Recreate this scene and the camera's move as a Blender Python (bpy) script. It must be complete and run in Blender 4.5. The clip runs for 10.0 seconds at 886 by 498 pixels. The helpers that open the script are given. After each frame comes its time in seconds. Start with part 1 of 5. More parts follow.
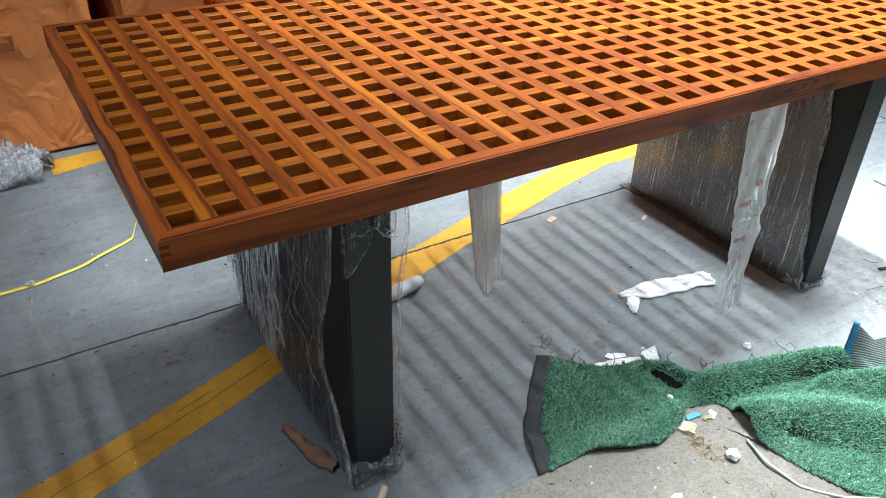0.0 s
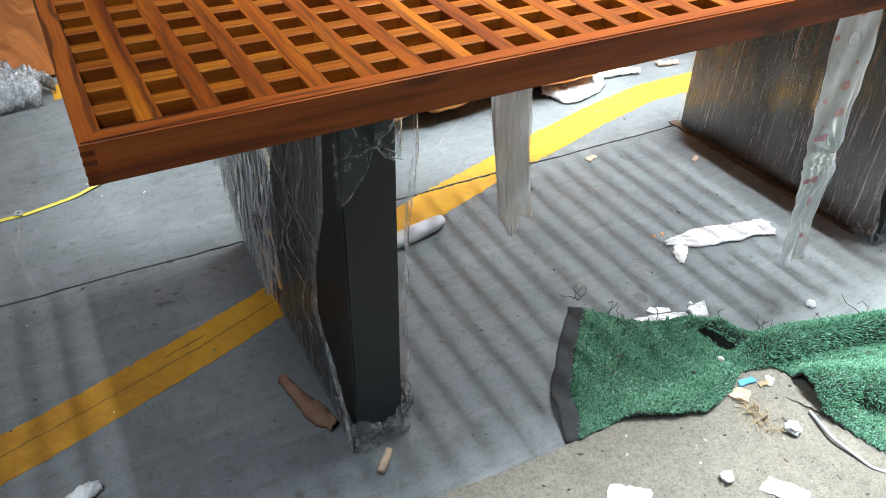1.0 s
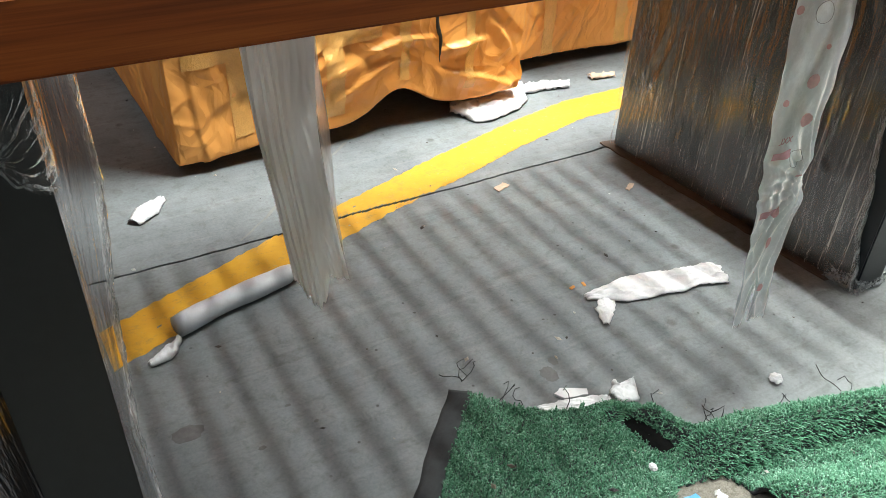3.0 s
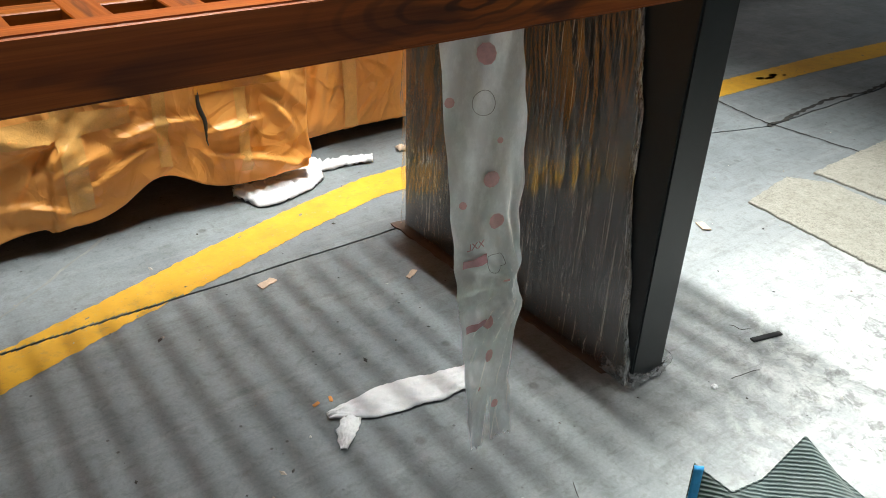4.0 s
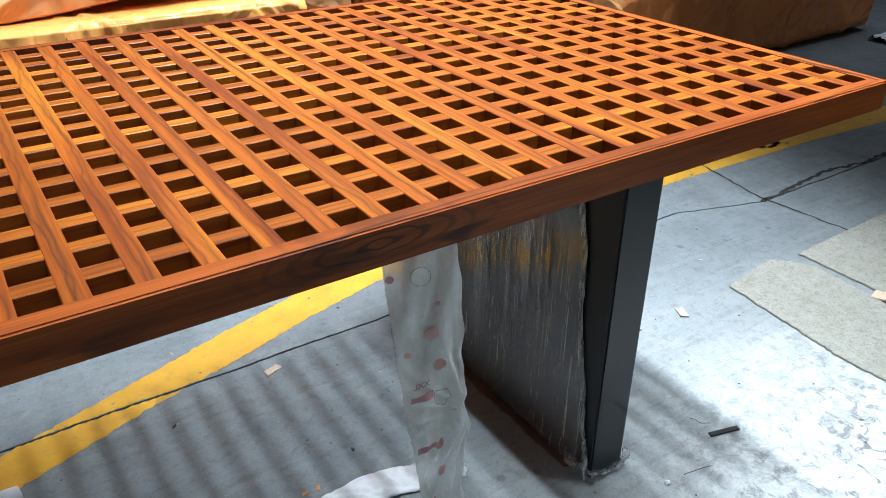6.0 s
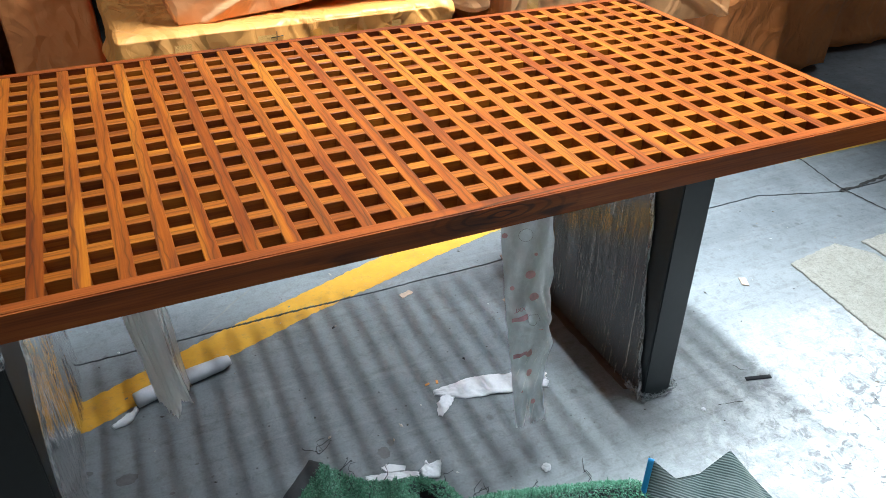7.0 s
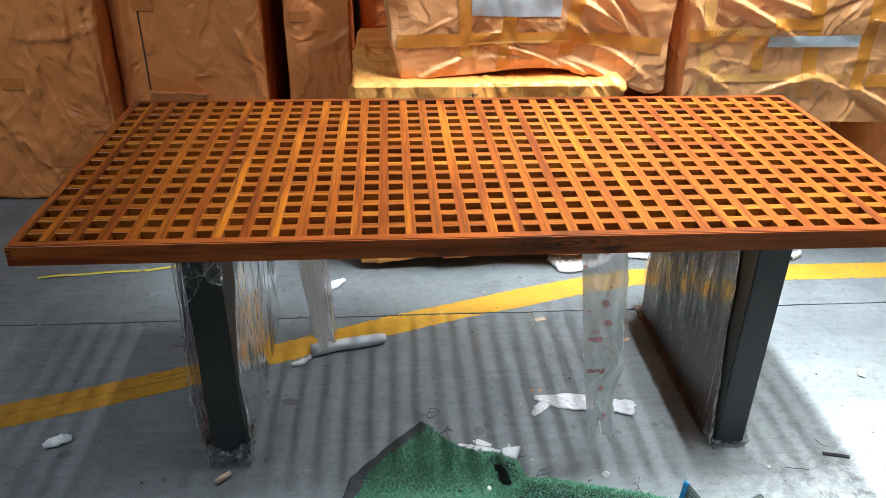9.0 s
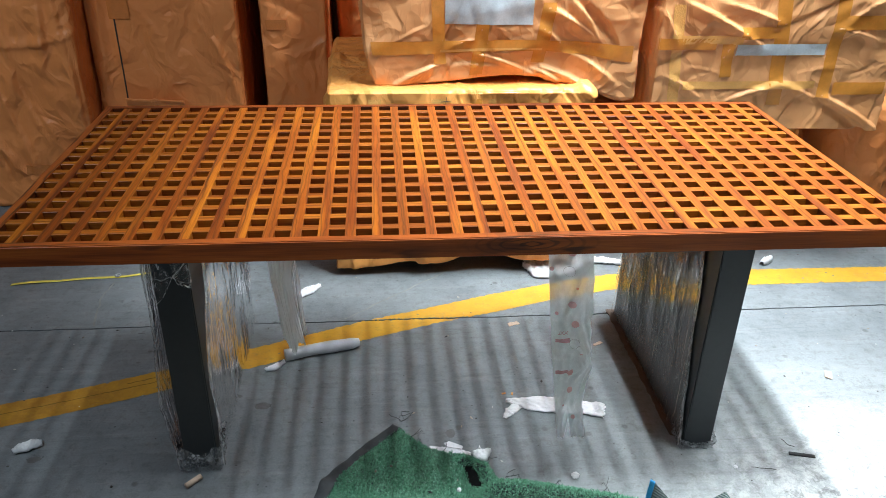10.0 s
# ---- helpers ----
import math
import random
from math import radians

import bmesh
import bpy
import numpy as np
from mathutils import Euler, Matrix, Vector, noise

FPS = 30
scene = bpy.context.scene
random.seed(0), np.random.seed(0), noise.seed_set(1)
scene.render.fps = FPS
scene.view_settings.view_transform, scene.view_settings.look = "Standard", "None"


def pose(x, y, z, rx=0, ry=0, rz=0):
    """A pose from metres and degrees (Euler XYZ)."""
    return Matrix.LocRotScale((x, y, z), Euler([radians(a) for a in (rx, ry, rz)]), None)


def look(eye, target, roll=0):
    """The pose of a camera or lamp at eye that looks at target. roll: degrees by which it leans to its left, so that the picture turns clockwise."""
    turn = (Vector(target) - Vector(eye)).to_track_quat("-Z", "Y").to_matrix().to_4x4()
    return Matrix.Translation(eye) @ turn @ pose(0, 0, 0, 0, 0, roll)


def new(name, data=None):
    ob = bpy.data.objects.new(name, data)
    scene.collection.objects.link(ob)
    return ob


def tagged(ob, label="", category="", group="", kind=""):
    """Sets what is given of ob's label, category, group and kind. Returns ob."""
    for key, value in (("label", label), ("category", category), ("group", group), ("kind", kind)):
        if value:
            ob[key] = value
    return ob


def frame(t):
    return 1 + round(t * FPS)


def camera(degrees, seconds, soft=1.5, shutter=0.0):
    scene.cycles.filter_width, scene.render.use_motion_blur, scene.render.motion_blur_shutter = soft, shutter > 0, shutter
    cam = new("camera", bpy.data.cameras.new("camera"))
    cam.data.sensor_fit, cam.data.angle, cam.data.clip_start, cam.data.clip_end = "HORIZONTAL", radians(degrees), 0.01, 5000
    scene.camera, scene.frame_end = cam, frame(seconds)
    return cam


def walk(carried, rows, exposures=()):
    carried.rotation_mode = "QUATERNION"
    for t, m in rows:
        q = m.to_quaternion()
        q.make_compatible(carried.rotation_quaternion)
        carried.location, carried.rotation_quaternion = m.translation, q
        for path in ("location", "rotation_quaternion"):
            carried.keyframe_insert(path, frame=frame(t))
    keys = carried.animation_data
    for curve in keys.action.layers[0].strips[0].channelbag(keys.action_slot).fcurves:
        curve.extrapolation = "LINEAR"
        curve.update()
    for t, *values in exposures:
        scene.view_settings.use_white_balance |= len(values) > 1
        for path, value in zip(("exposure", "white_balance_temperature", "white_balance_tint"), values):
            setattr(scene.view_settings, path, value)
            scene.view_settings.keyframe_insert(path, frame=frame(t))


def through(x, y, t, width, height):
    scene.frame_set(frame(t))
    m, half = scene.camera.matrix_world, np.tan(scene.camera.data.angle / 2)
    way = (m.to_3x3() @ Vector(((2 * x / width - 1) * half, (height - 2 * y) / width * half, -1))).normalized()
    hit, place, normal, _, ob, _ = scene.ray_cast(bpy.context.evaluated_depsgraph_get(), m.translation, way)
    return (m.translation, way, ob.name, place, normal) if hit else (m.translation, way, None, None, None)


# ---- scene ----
cam = camera(59.5, 10.0, 0.35)
PATH = [
    (0, (-0.118, -0.827, 1.257), (0.767, 0.598, 0.168), 1.6),
    (0.5, (-0.101, -0.804, 1.219), (0.751, 0.616, 0.097), 1.2),
    (1, (-0.003, -0.704, 1.112), (0.766, 0.703, -0.084), 1.2),
    (1.5, (0.121, -0.59, 0.961), (0.807, 0.834, -0.264), 0.9),
    (2, (0.184, -0.52, 0.908), (0.846, 0.918, -0.314), 1.1),
    (3.5, (0.557, -0.459, 0.883), (1.537, 0.922, -0.18), 2.2),
    (4, (0.767, -0.483, 0.882), (1.816, 0.887, -0.131), 1.9),
    (4.5, (0.862, -0.504, 0.919), (1.969, 0.86, -0.038), 1.1),
    (5, (0.904, -0.507, 0.967), (2.035, 0.866, 0.053), 0.6),
    (6.5, (0.733, -0.738, 1.234), (1.554, 0.76, 0.194), 0.3),
    (7, (0.631, -0.941, 1.375), (1.318, 0.586, 0.282), 0.5),
    (7.5, (0.646, -1.119, 1.454), (1.16, 0.478, 0.366), -0.1),
    (8, (0.753, -1.266, 1.451), (1.101, 0.403, 0.405), 0.3),
    (8.5, (0.785, -1.371, 1.486), (0.997, 0.34, 0.473), 0.9),
    (9, (0.788, -1.429, 1.527), (0.915, 0.317, 0.558), 0.8),
    (9.5, (0.802, -1.469, 1.509), (0.946, 0.294, 0.577), 1.3),
    (10, (0.83, -1.461, 1.518), (0.992, 0.296, 0.576), 1.2),
]
walk(cam, [(t, look(eye, target, roll)) for t, eye, target, roll in PATH],
     [(0, 0.40, 6250, 9), (1, 0.58, 6420, 8), (2, 0.68, 7000, 7), (3.5, 0.0, 7000, 8), (4, -0.20, 6950, 8), (5, -0.31, 6400, 7), (6.5, -0.30, 5850, 7), (7.5, -0.10, 6150, 7), (8.5, -0.04, 6250, 7), (10, -0.06, 6250, 8)])

# ---------------------------------------------------------------- light
SKY_X, SKY_Z, ROOF_Z = 2.2, 4.7, 3.5
world = bpy.data.worlds.new("daylight")
scene.world = world
world.use_nodes = True
sky = world.node_tree.nodes.new("ShaderNodeTexSky")
sky.sky_type, sky.sun_disc = "NISHITA", False
sky.sun_elevation, sky.sun_rotation = radians(50), radians(90)
world.node_tree.links.new(sky.outputs[0], world.node_tree.nodes["Background"].inputs[0])
world.node_tree.nodes["Background"].inputs[1].default_value = 0.05


def area_lamp(name, m, sx, sy, watts, colour, spread=180):
    """A rectangular area lamp, for the skylight or for an added fill."""
    lamp = bpy.data.lights.new(name, "AREA")
    lamp.shape, lamp.size, lamp.size_y, lamp.energy, lamp.color = "RECTANGLE", sx, sy, watts, colour
    lamp.spread = radians(spread)
    ob = new(name, lamp)
    ob.matrix_world = m
    return ob


area_lamp("skylight_daylight", pose(SKY_X, 0.75, SKY_Z - 0.02, 0, 6.5, 0), 0.298, 2.4, 119, (0.89, 0.96, 1.0), 53)
# three added fills without a visible source: left, far right and front
area_lamp("left_fill", pose(-1.1, -0.5, ROOF_Z - 0.02, 32, 0, 0), 1.0, 1.6, 40, (0.82, 0.92, 1.0), 140)
area_lamp("far_right_fill", pose(5.4, 1.9, ROOF_Z - 0.02), 1.0, 1.8, 15, (0.86, 0.94, 1.0), 100)
area_lamp("front_fill", pose(2.0, -6.45, 1.6, 90, 0, 0), 5.0, 3.0, 18, (0.86, 0.94, 1.0))


# ---------------------------------------------------------------- materials
class Nodes:
    """A small helper to write node materials."""

    def __init__(self, name):
        self.mat = bpy.data.materials.new(name)
        self.mat.use_nodes = True
        self.t = self.mat.node_tree
        self.bsdf = self.t.nodes["Principled BSDF"]
        self.out = self.t.nodes["Material Output"]
        self.coord = self.add("ShaderNodeTexCoord").outputs["Object"]

    def add(self, kind, **values):
        n = self.t.nodes.new(kind)
        for k, v in values.items():
            n.inputs[k].default_value = v
        return n

    def link(self, a, b):
        self.t.links.new(a, b)

    def mapped(self, scale=(1, 1, 1), shift=None, source=None):
        n = self.add("ShaderNodeMapping", Scale=scale)
        self.link(source or self.coord, n.inputs["Vector"])
        if shift is not None:
            self.link(shift, n.inputs["Location"])
        return n.outputs[0]

    def noise(self, scale, detail=4, rough=0.55, vector=None, distortion=0.0):
        n = self.add("ShaderNodeTexNoise", Scale=scale, Detail=detail, Roughness=rough, Distortion=distortion)
        self.link(vector or self.coord, n.inputs["Vector"])
        return n.outputs["Fac"]

    def ramp(self, fac, stops):
        n = self.add("ShaderNodeValToRGB")
        e = n.color_ramp.elements
        while len(e) < len(stops):
            e.new(0.5)
        for el, (p, c) in zip(e, stops):
            el.position = p
            el.color = (*c, 1) if isinstance(c, tuple) else (c, c, c, 1)
        self.link(fac, n.inputs[0])
        return n.outputs[0]

    def mix(self, fac, a, b, mode="MIX"):
        n = self.t.nodes.new("ShaderNodeMix")
        n.data_type, n.blend_type = "RGBA", mode
        for sock, v in ((n.inputs[0], fac), (n.inputs[6], a), (n.inputs[7], b)):
            if isinstance(v, (int, float)):
                sock.default_value = v if sock.type == "VALUE" else (v, v, v, 1)
            elif isinstance(v, tuple):
                sock.default_value = (*v, 1)
            else:
                self.link(v, sock)
        return n.outputs[2]

    def math(self, op, a, b=0.0):
        n = self.t.nodes.new("ShaderNodeMath")
        n.operation = op
        for sock, v in zip(n.inputs, (a, b)):
            if isinstance(v, (int, float)):
                sock.default_value = v
            else:
                self.link(v, sock)
        return n.outputs[0]

    def bump(self, height, strength=0.3, distance=0.002, normal=None):
        n = self.add("ShaderNodeBump", Strength=strength, Distance=distance)
        self.link(height, n.inputs["Height"])
        if normal is not None:
            self.link(normal, n.inputs["Normal"])
        self.link(n.outputs[0], self.bsdf.inputs["Normal"])
        return n.outputs[0]

    def finish(self, colour=None, rough=0.6, metal=0.0):
        for sock, v in ((self.bsdf.inputs["Base Color"], colour), (self.bsdf.inputs["Roughness"], rough)):
            if v is None:
                continue
            if isinstance(v, tuple):
                sock.default_value = (*v, 1)
            elif isinstance(v, (int, float)):
                sock.default_value = v
            else:
                self.link(v, sock)
        self.bsdf.inputs["Metallic"].default_value = metal
        return self.mat

    def random(self):
        return self.add("ShaderNodeObjectInfo").outputs["Random"]


def teak(name, dark=(0.17, 0.030, 0.004), mid=(0.34, 0.083, 0.006), light=(0.47, 0.148, 0.009), rough=0.40, vein=0.5, knot=False):
    """Oiled teak, grain along the local x axis, every board a little different."""
    n = Nodes(name)
    rnd = n.random()
    shift = n.add("ShaderNodeCombineXYZ")
    n.link(n.math("MULTIPLY", rnd, 37.0), shift.inputs[0])
    n.link(n.math("MULTIPLY", rnd, 91.0), shift.inputs[1])
    n.link(n.math("MULTIPLY", rnd, 53.0), shift.inputs[2])
    along = n.mapped((1, 1, 1), shift.outputs[0])
    bend = n.noise(3.0, 2, 0.5, n.mapped((1.0, 2.0, 2.0), None, along))
    wide = n.noise(1.0, 3, 0.5, n.mapped((1.6, 26, 26), None, along), 0.8)
    w = n.t.nodes.new("ShaderNodeTexWave")
    w.bands_direction = "Y"
    w.inputs["Scale"].default_value = 16
    w.inputs["Distortion"].default_value = 7.0
    w.inputs["Detail"].default_value = 2.5
    w.inputs["Detail Scale"].default_value = 1.2
    n.link(n.mapped((0.22, 1.0, 1.0), None, along), w.inputs["Vector"])
    veins = n.ramp(w.outputs["Fac"], [(0.0, 0.0), (0.78, 0.06), (0.95, 1.0)])
    split = n.add("ShaderNodeSeparateXYZ")
    n.link(n.coord, split.inputs[0])
    fine = n.noise(1.0, 5, 0.65, n.mapped((9, 420, 420), None, along))
    base = n.ramp(wide, [(0.28, dark), (0.5, mid), (0.74, light)])
    tone = n.ramp(rnd, [(0.0, (0.70, 0.60, 0.56)), (0.35, (0.90, 0.85, 0.83)), (0.7, (1.0, 0.99, 0.97)), (1.0, (1.08, 1.11, 1.10))])
    c = n.mix(1.0, base, tone, "MULTIPLY")
    strength = n.math("MULTIPLY", veins, n.ramp(bend, [(0.42, 0.08), (0.60, vein)]))
    c = n.mix(strength, c, (0.085, 0.024, 0.010))
    c = n.mix(n.ramp(fine, [(0.38, 0.0), (0.66, 0.6)]), c, n.mix(1.0, c, (0.50, 0.40, 0.35), "MULTIPLY"))
    # one or two thin wandering dark growth lines
    for seed, bow in () if knot else ((0.0, 0.020), (5.0, 0.034)):
        run = n.noise(1.0, 3, 0.6, n.mapped((4.2, 0, 0), n.add("ShaderNodeMapping", Location=(seed, seed, 0.0)).outputs[0], along))
        slow = n.math("FRACT", n.math("MULTIPLY", rnd, 7.3 + seed))
        mid_y = n.math("ADD", n.math("MULTIPLY", n.math("SUBTRACT", run, 0.5), bow * 1.6), n.math("MULTIPLY", n.math("SUBTRACT", slow, 0.5), 0.020))
        off = n.math("ABSOLUTE", n.math("SUBTRACT", split.outputs[1], mid_y))
        thin = n.ramp(n.math("MULTIPLY", off, 170.0), [(0.06, 1.0), (0.24, 0.35), (0.7, 0.0)])
        c = n.mix(n.math("MULTIPLY", thin, 1.25 * vein), c, (0.050, 0.012, 0.004))
    if knot:
        far = n.add("ShaderNodeVectorMath")
        far.operation = "DISTANCE"
        wob = n.noise(9.0, 3, 0.6)
        squeeze = n.mapped((0.42, 0.0, 2.1))
        n.link(squeeze, far.inputs[0])
        far.inputs[1].default_value = (0.42 * 1.16, 0.0, 2.1 * 0.742)
        ringed = n.math("ADD", n.math("MULTIPLY", far.outputs["Value"], 420.0), n.math("MULTIPLY", wob, 22.0))
        line = n.ramp(n.math("SINE", ringed), [(0.25, 0.15), (0.9, 0.9)])
        c = n.mix(n.math("MULTIPLY", line, n.ramp(far.outputs["Value"], [(0.012, 0.9), (0.075, 0.0)])), c, (0.028, 0.011, 0.006))
    n.bump(fine, 0.12, 0.0006)
    n.bsdf.inputs["Specular IOR Level"].default_value = 0.30
    return n.finish(c, n.ramp(fine, [(0.3, rough - 0.04), (0.7, rough + 0.1)]))


def concrete():
    n = Nodes("worn_concrete")
    big = n.noise(0.9, 5, 0.6)
    mid = n.noise(5.0, 6, 0.62)
    grain = n.noise(170, 5, 0.8)
    c = n.ramp(big, [(0.3, (0.275, 0.292, 0.300)), (0.7, (0.415, 0.432, 0.434))])
    c = n.mix(n.ramp(mid, [(0.42, 0.0), (0.68, 0.62)]), c, (0.215, 0.225, 0.23))
    c = n.mix(1.0, c, (0.550, 0.575, 0.597), "MULTIPLY")
    streak = n.noise(1.0, 4, 0.6, n.mapped((3, 26, 1)))
    c = n.mix(n.ramp(streak, [(0.55, 0.0), (0.75, 0.25)]), c, (0.38, 0.38, 0.37))
    vor = n.add("ShaderNodeTexVoronoi", Scale=11.0)
    n.link(n.coord, vor.inputs["Vector"])
    spots = n.ramp(vor.outputs["Distance"], [(0.07, 1.0), (0.13, 0.0)])
    pick = n.ramp(n.noise(7.0, 2, 0.5), [(0.46, 0.0), (0.56, 0.8)])
    c = n.mix(n.math("MULTIPLY", spots, pick), c, (0.09, 0.09, 0.092))
    vor2 = n.add("ShaderNodeTexVoronoi", Scale=34.0)
    n.link(n.coord, vor2.inputs["Vector"])
    specks = n.math("MULTIPLY", n.ramp(vor2.outputs["Distance"], [(0.06, 1.0), (0.11, 0.0)]), n.ramp(n.noise(13.0, 2, 0.5), [(0.52, 0.0), (0.58, 0.9)]))
    c = n.mix(specks, c, (0.05, 0.05, 0.05))
    scuff = n.ramp(n.noise(1.0, 6, 0.7, n.mapped((38, 5, 1)), 1.0), [(0.56, 0.0), (0.70, 0.6)])
    c = n.mix(n.math("MULTIPLY", scuff, n.ramp(n.noise(1.7, 3, 0.5), [(0.45, 0.0), (0.6, 1.0)])), c, (0.15, 0.155, 0.16))
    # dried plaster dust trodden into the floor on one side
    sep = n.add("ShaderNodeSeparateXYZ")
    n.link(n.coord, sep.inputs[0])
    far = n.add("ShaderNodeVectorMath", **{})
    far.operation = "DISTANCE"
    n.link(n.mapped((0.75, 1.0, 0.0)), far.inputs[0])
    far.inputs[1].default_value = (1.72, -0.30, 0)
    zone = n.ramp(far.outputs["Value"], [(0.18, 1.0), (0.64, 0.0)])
    # wide pale dust film, also carrying this side's stronger light in its colour
    powder = n.math("MULTIPLY", n.ramp(far.outputs["Value"], [(0.25, 0.75), (1.15, 0.0)]), n.ramp(n.noise(3.0, 6, 0.65), [(0.3, 0.5), (0.7, 1.0)]))
    c = n.mix(powder, c, (0.47, 0.48, 0.475))
    dust = n.ramp(n.noise(16.0, 8, 0.72, None, 0.7), [(0.46, 0.0), (0.56, 1.0)])
    dust2 = n.ramp(n.noise(2.2, 5, 0.6), [(0.35, 0.35), (0.65, 0.85)])
    c = n.mix(n.math("MULTIPLY", n.math("MULTIPLY", dust, zone), 0.8), c, (0.70, 0.695, 0.67))
    c = n.mix(n.math("MULTIPLY", n.math("MULTIPLY", dust2, zone), 0.5), c, (0.58, 0.58, 0.56))
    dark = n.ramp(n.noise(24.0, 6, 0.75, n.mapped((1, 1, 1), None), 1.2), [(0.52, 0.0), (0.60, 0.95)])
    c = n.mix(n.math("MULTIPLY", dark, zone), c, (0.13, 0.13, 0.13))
    blot = n.ramp(n.noise(38, 5, 0.7, None, 0.5), [(0.50, 0.0), (0.66, 0.55)])
    c = n.mix(blot, c, n.mix(1.0, c, (0.60, 0.58, 0.54), "MULTIPLY"))
    wipe = n.ramp(n.noise(1.0, 6, 0.72, n.mapped((4, 55, 1)), 0.6), [(0.52, 0.0), (0.66, 0.40)])
    c = n.mix(wipe, c, n.mix(1.0, c, (0.66, 0.65, 0.63), "MULTIPLY"))
    c = n.mix(n.ramp(grain, [(0.40, 0.0), (0.66, 0.5)]), c, n.mix(1.0, c, (0.55, 0.55, 0.54), "MULTIPLY"))
    n.bump(n.math("ADD", n.math("MULTIPLY", mid, 0.6), grain), 0.25, 0.0015)
    return n.finish(c, n.ramp(mid, [(0.3, 0.5), (0.7, 0.75)]))


def paint_yellow():
    n = Nodes("worn_yellow_paint")
    mid = n.noise(9.0, 6, 0.7)
    fine = n.noise(70, 5, 0.75)
    c = n.ramp(mid, [(0.3, (0.50, 0.245, 0.018)), (0.7, (0.64, 0.345, 0.026))])
    c = n.mix(n.ramp(n.noise(26, 6, 0.8), [(0.53, 0.0), (0.70, 0.7)]), c, (0.30, 0.19, 0.06))
    scratch = n.noise(1.0, 6, 0.75, n.mapped((22, 70, 1)), 1.5)
    c = n.mix(n.ramp(scratch, [(0.60, 0.0), (0.68, 0.8)]), c, (0.20, 0.15, 0.08))
    c = n.mix(n.ramp(fine, [(0.60, 0.0), (0.70, 0.6)]), c, (0.33, 0.31, 0.25))
    far = n.add("ShaderNodeVectorMath")
    far.operation = "DISTANCE"
    n.link(n.coord, far.inputs[0])
    far.inputs[1].default_value = (-0.45, 0.30, 0)
    patch = n.math("MULTIPLY", n.ramp(far.outputs["Value"], [(0.40, 1.0), (1.15, 0.0)]), n.ramp(n.noise(14, 6, 0.75), [(0.34, 0.35), (0.62, 0.95)]))
    c = n.mix(patch, c, (0.30, 0.135, 0.016))
    n.bump(fine, 0.3, 0.001)
    return n.finish(c, 0.5)


def paper(name, a, b):
    """Crumpled kraft wrapping paper: crisp creases at two scales and a soft sheen."""
    n = Nodes(name)
    big = n.noise(2.2, 4, 0.5)
    turn = n.add("ShaderNodeMapping", Scale=(1.0, 1.0, 0.55), Rotation=(0.0, radians(38), 0.0))
    n.link(n.coord, turn.inputs["Vector"])

    def ridges(scale, detail, vector, distortion):
        t = n.add("ShaderNodeTexNoise", Scale=scale, Detail=detail, Roughness=0.5, Distortion=distortion)
        t.noise_type = "RIDGED_MULTIFRACTAL"
        n.link(vector, t.inputs["Vector"])
        return t.outputs["Fac"]
    fib = n.noise(160, 3, 0.7)
    c = n.ramp(big, [(0.3, a), (0.7, b)])
    c = n.mix(n.math("MULTIPLY", fib, 0.22), c, n.mix(1.0, c, (0.75, 0.7, 0.66), "MULTIPLY"))
    h = n.math("ADD", n.math("MULTIPLY", ridges(6.0, 2.0, turn.outputs[0], 0.6), 0.45), n.math("MULTIPLY", ridges(30.0, 3.0, n.coord, 0.5), 0.07))
    # sharp flat facets of crumpled paper
    wander = n.add("ShaderNodeTexNoise", Scale=4.0, Detail=2.0)
    n.link(n.coord, wander.inputs["Vector"])
    spot = n.add("ShaderNodeVectorMath")
    spot.operation = "MULTIPLY_ADD"
    n.link(wander.outputs["Color"], spot.inputs[0])
    spot.inputs[1].default_value = (0.34, 0.34, 0.34)
    n.link(turn.outputs[0], spot.inputs[2])
    for size, deep in ((6.0, 0.8), (15.0, 0.32)):
        cell = n.add("ShaderNodeTexVoronoi", Scale=size)
        cell.distance = "MANHATTAN"
        n.link(spot.outputs[0], cell.inputs["Vector"])
        h = n.math("ADD", h, n.math("MULTIPLY", cell.outputs["Distance"], deep))
    n.bump(h, 0.8, 0.026)
    n.bsdf.inputs["Specular IOR Level"].default_value = 0.42
    return n.finish(c, n.ramp(big, [(0.3, 0.38), (0.7, 0.52)]))


def plain(name, colour, rough, spread=0.25, scale=18.0, bump=0.2, depth=0.001, metal=0.0):
    n = Nodes(name)
    f = n.noise(scale, 5, 0.65)
    g = n.noise(scale * 9, 3, 0.7)
    lo = tuple(c * (1 - spread) for c in colour)
    hi = tuple(min(1, c * (1 + spread)) for c in colour)
    c = n.ramp(n.math("ADD", n.math("MULTIPLY", f, 0.7), n.math("MULTIPLY", g, 0.3)), [(0.32, lo), (0.68, hi)])
    n.bump(n.math("ADD", f, n.math("MULTIPLY", g, 0.5)), bump, depth)
    return n.finish(c, n.ramp(g, [(0.3, max(0.03, rough - 0.06)), (0.7, min(1, rough + 0.06))]), metal)


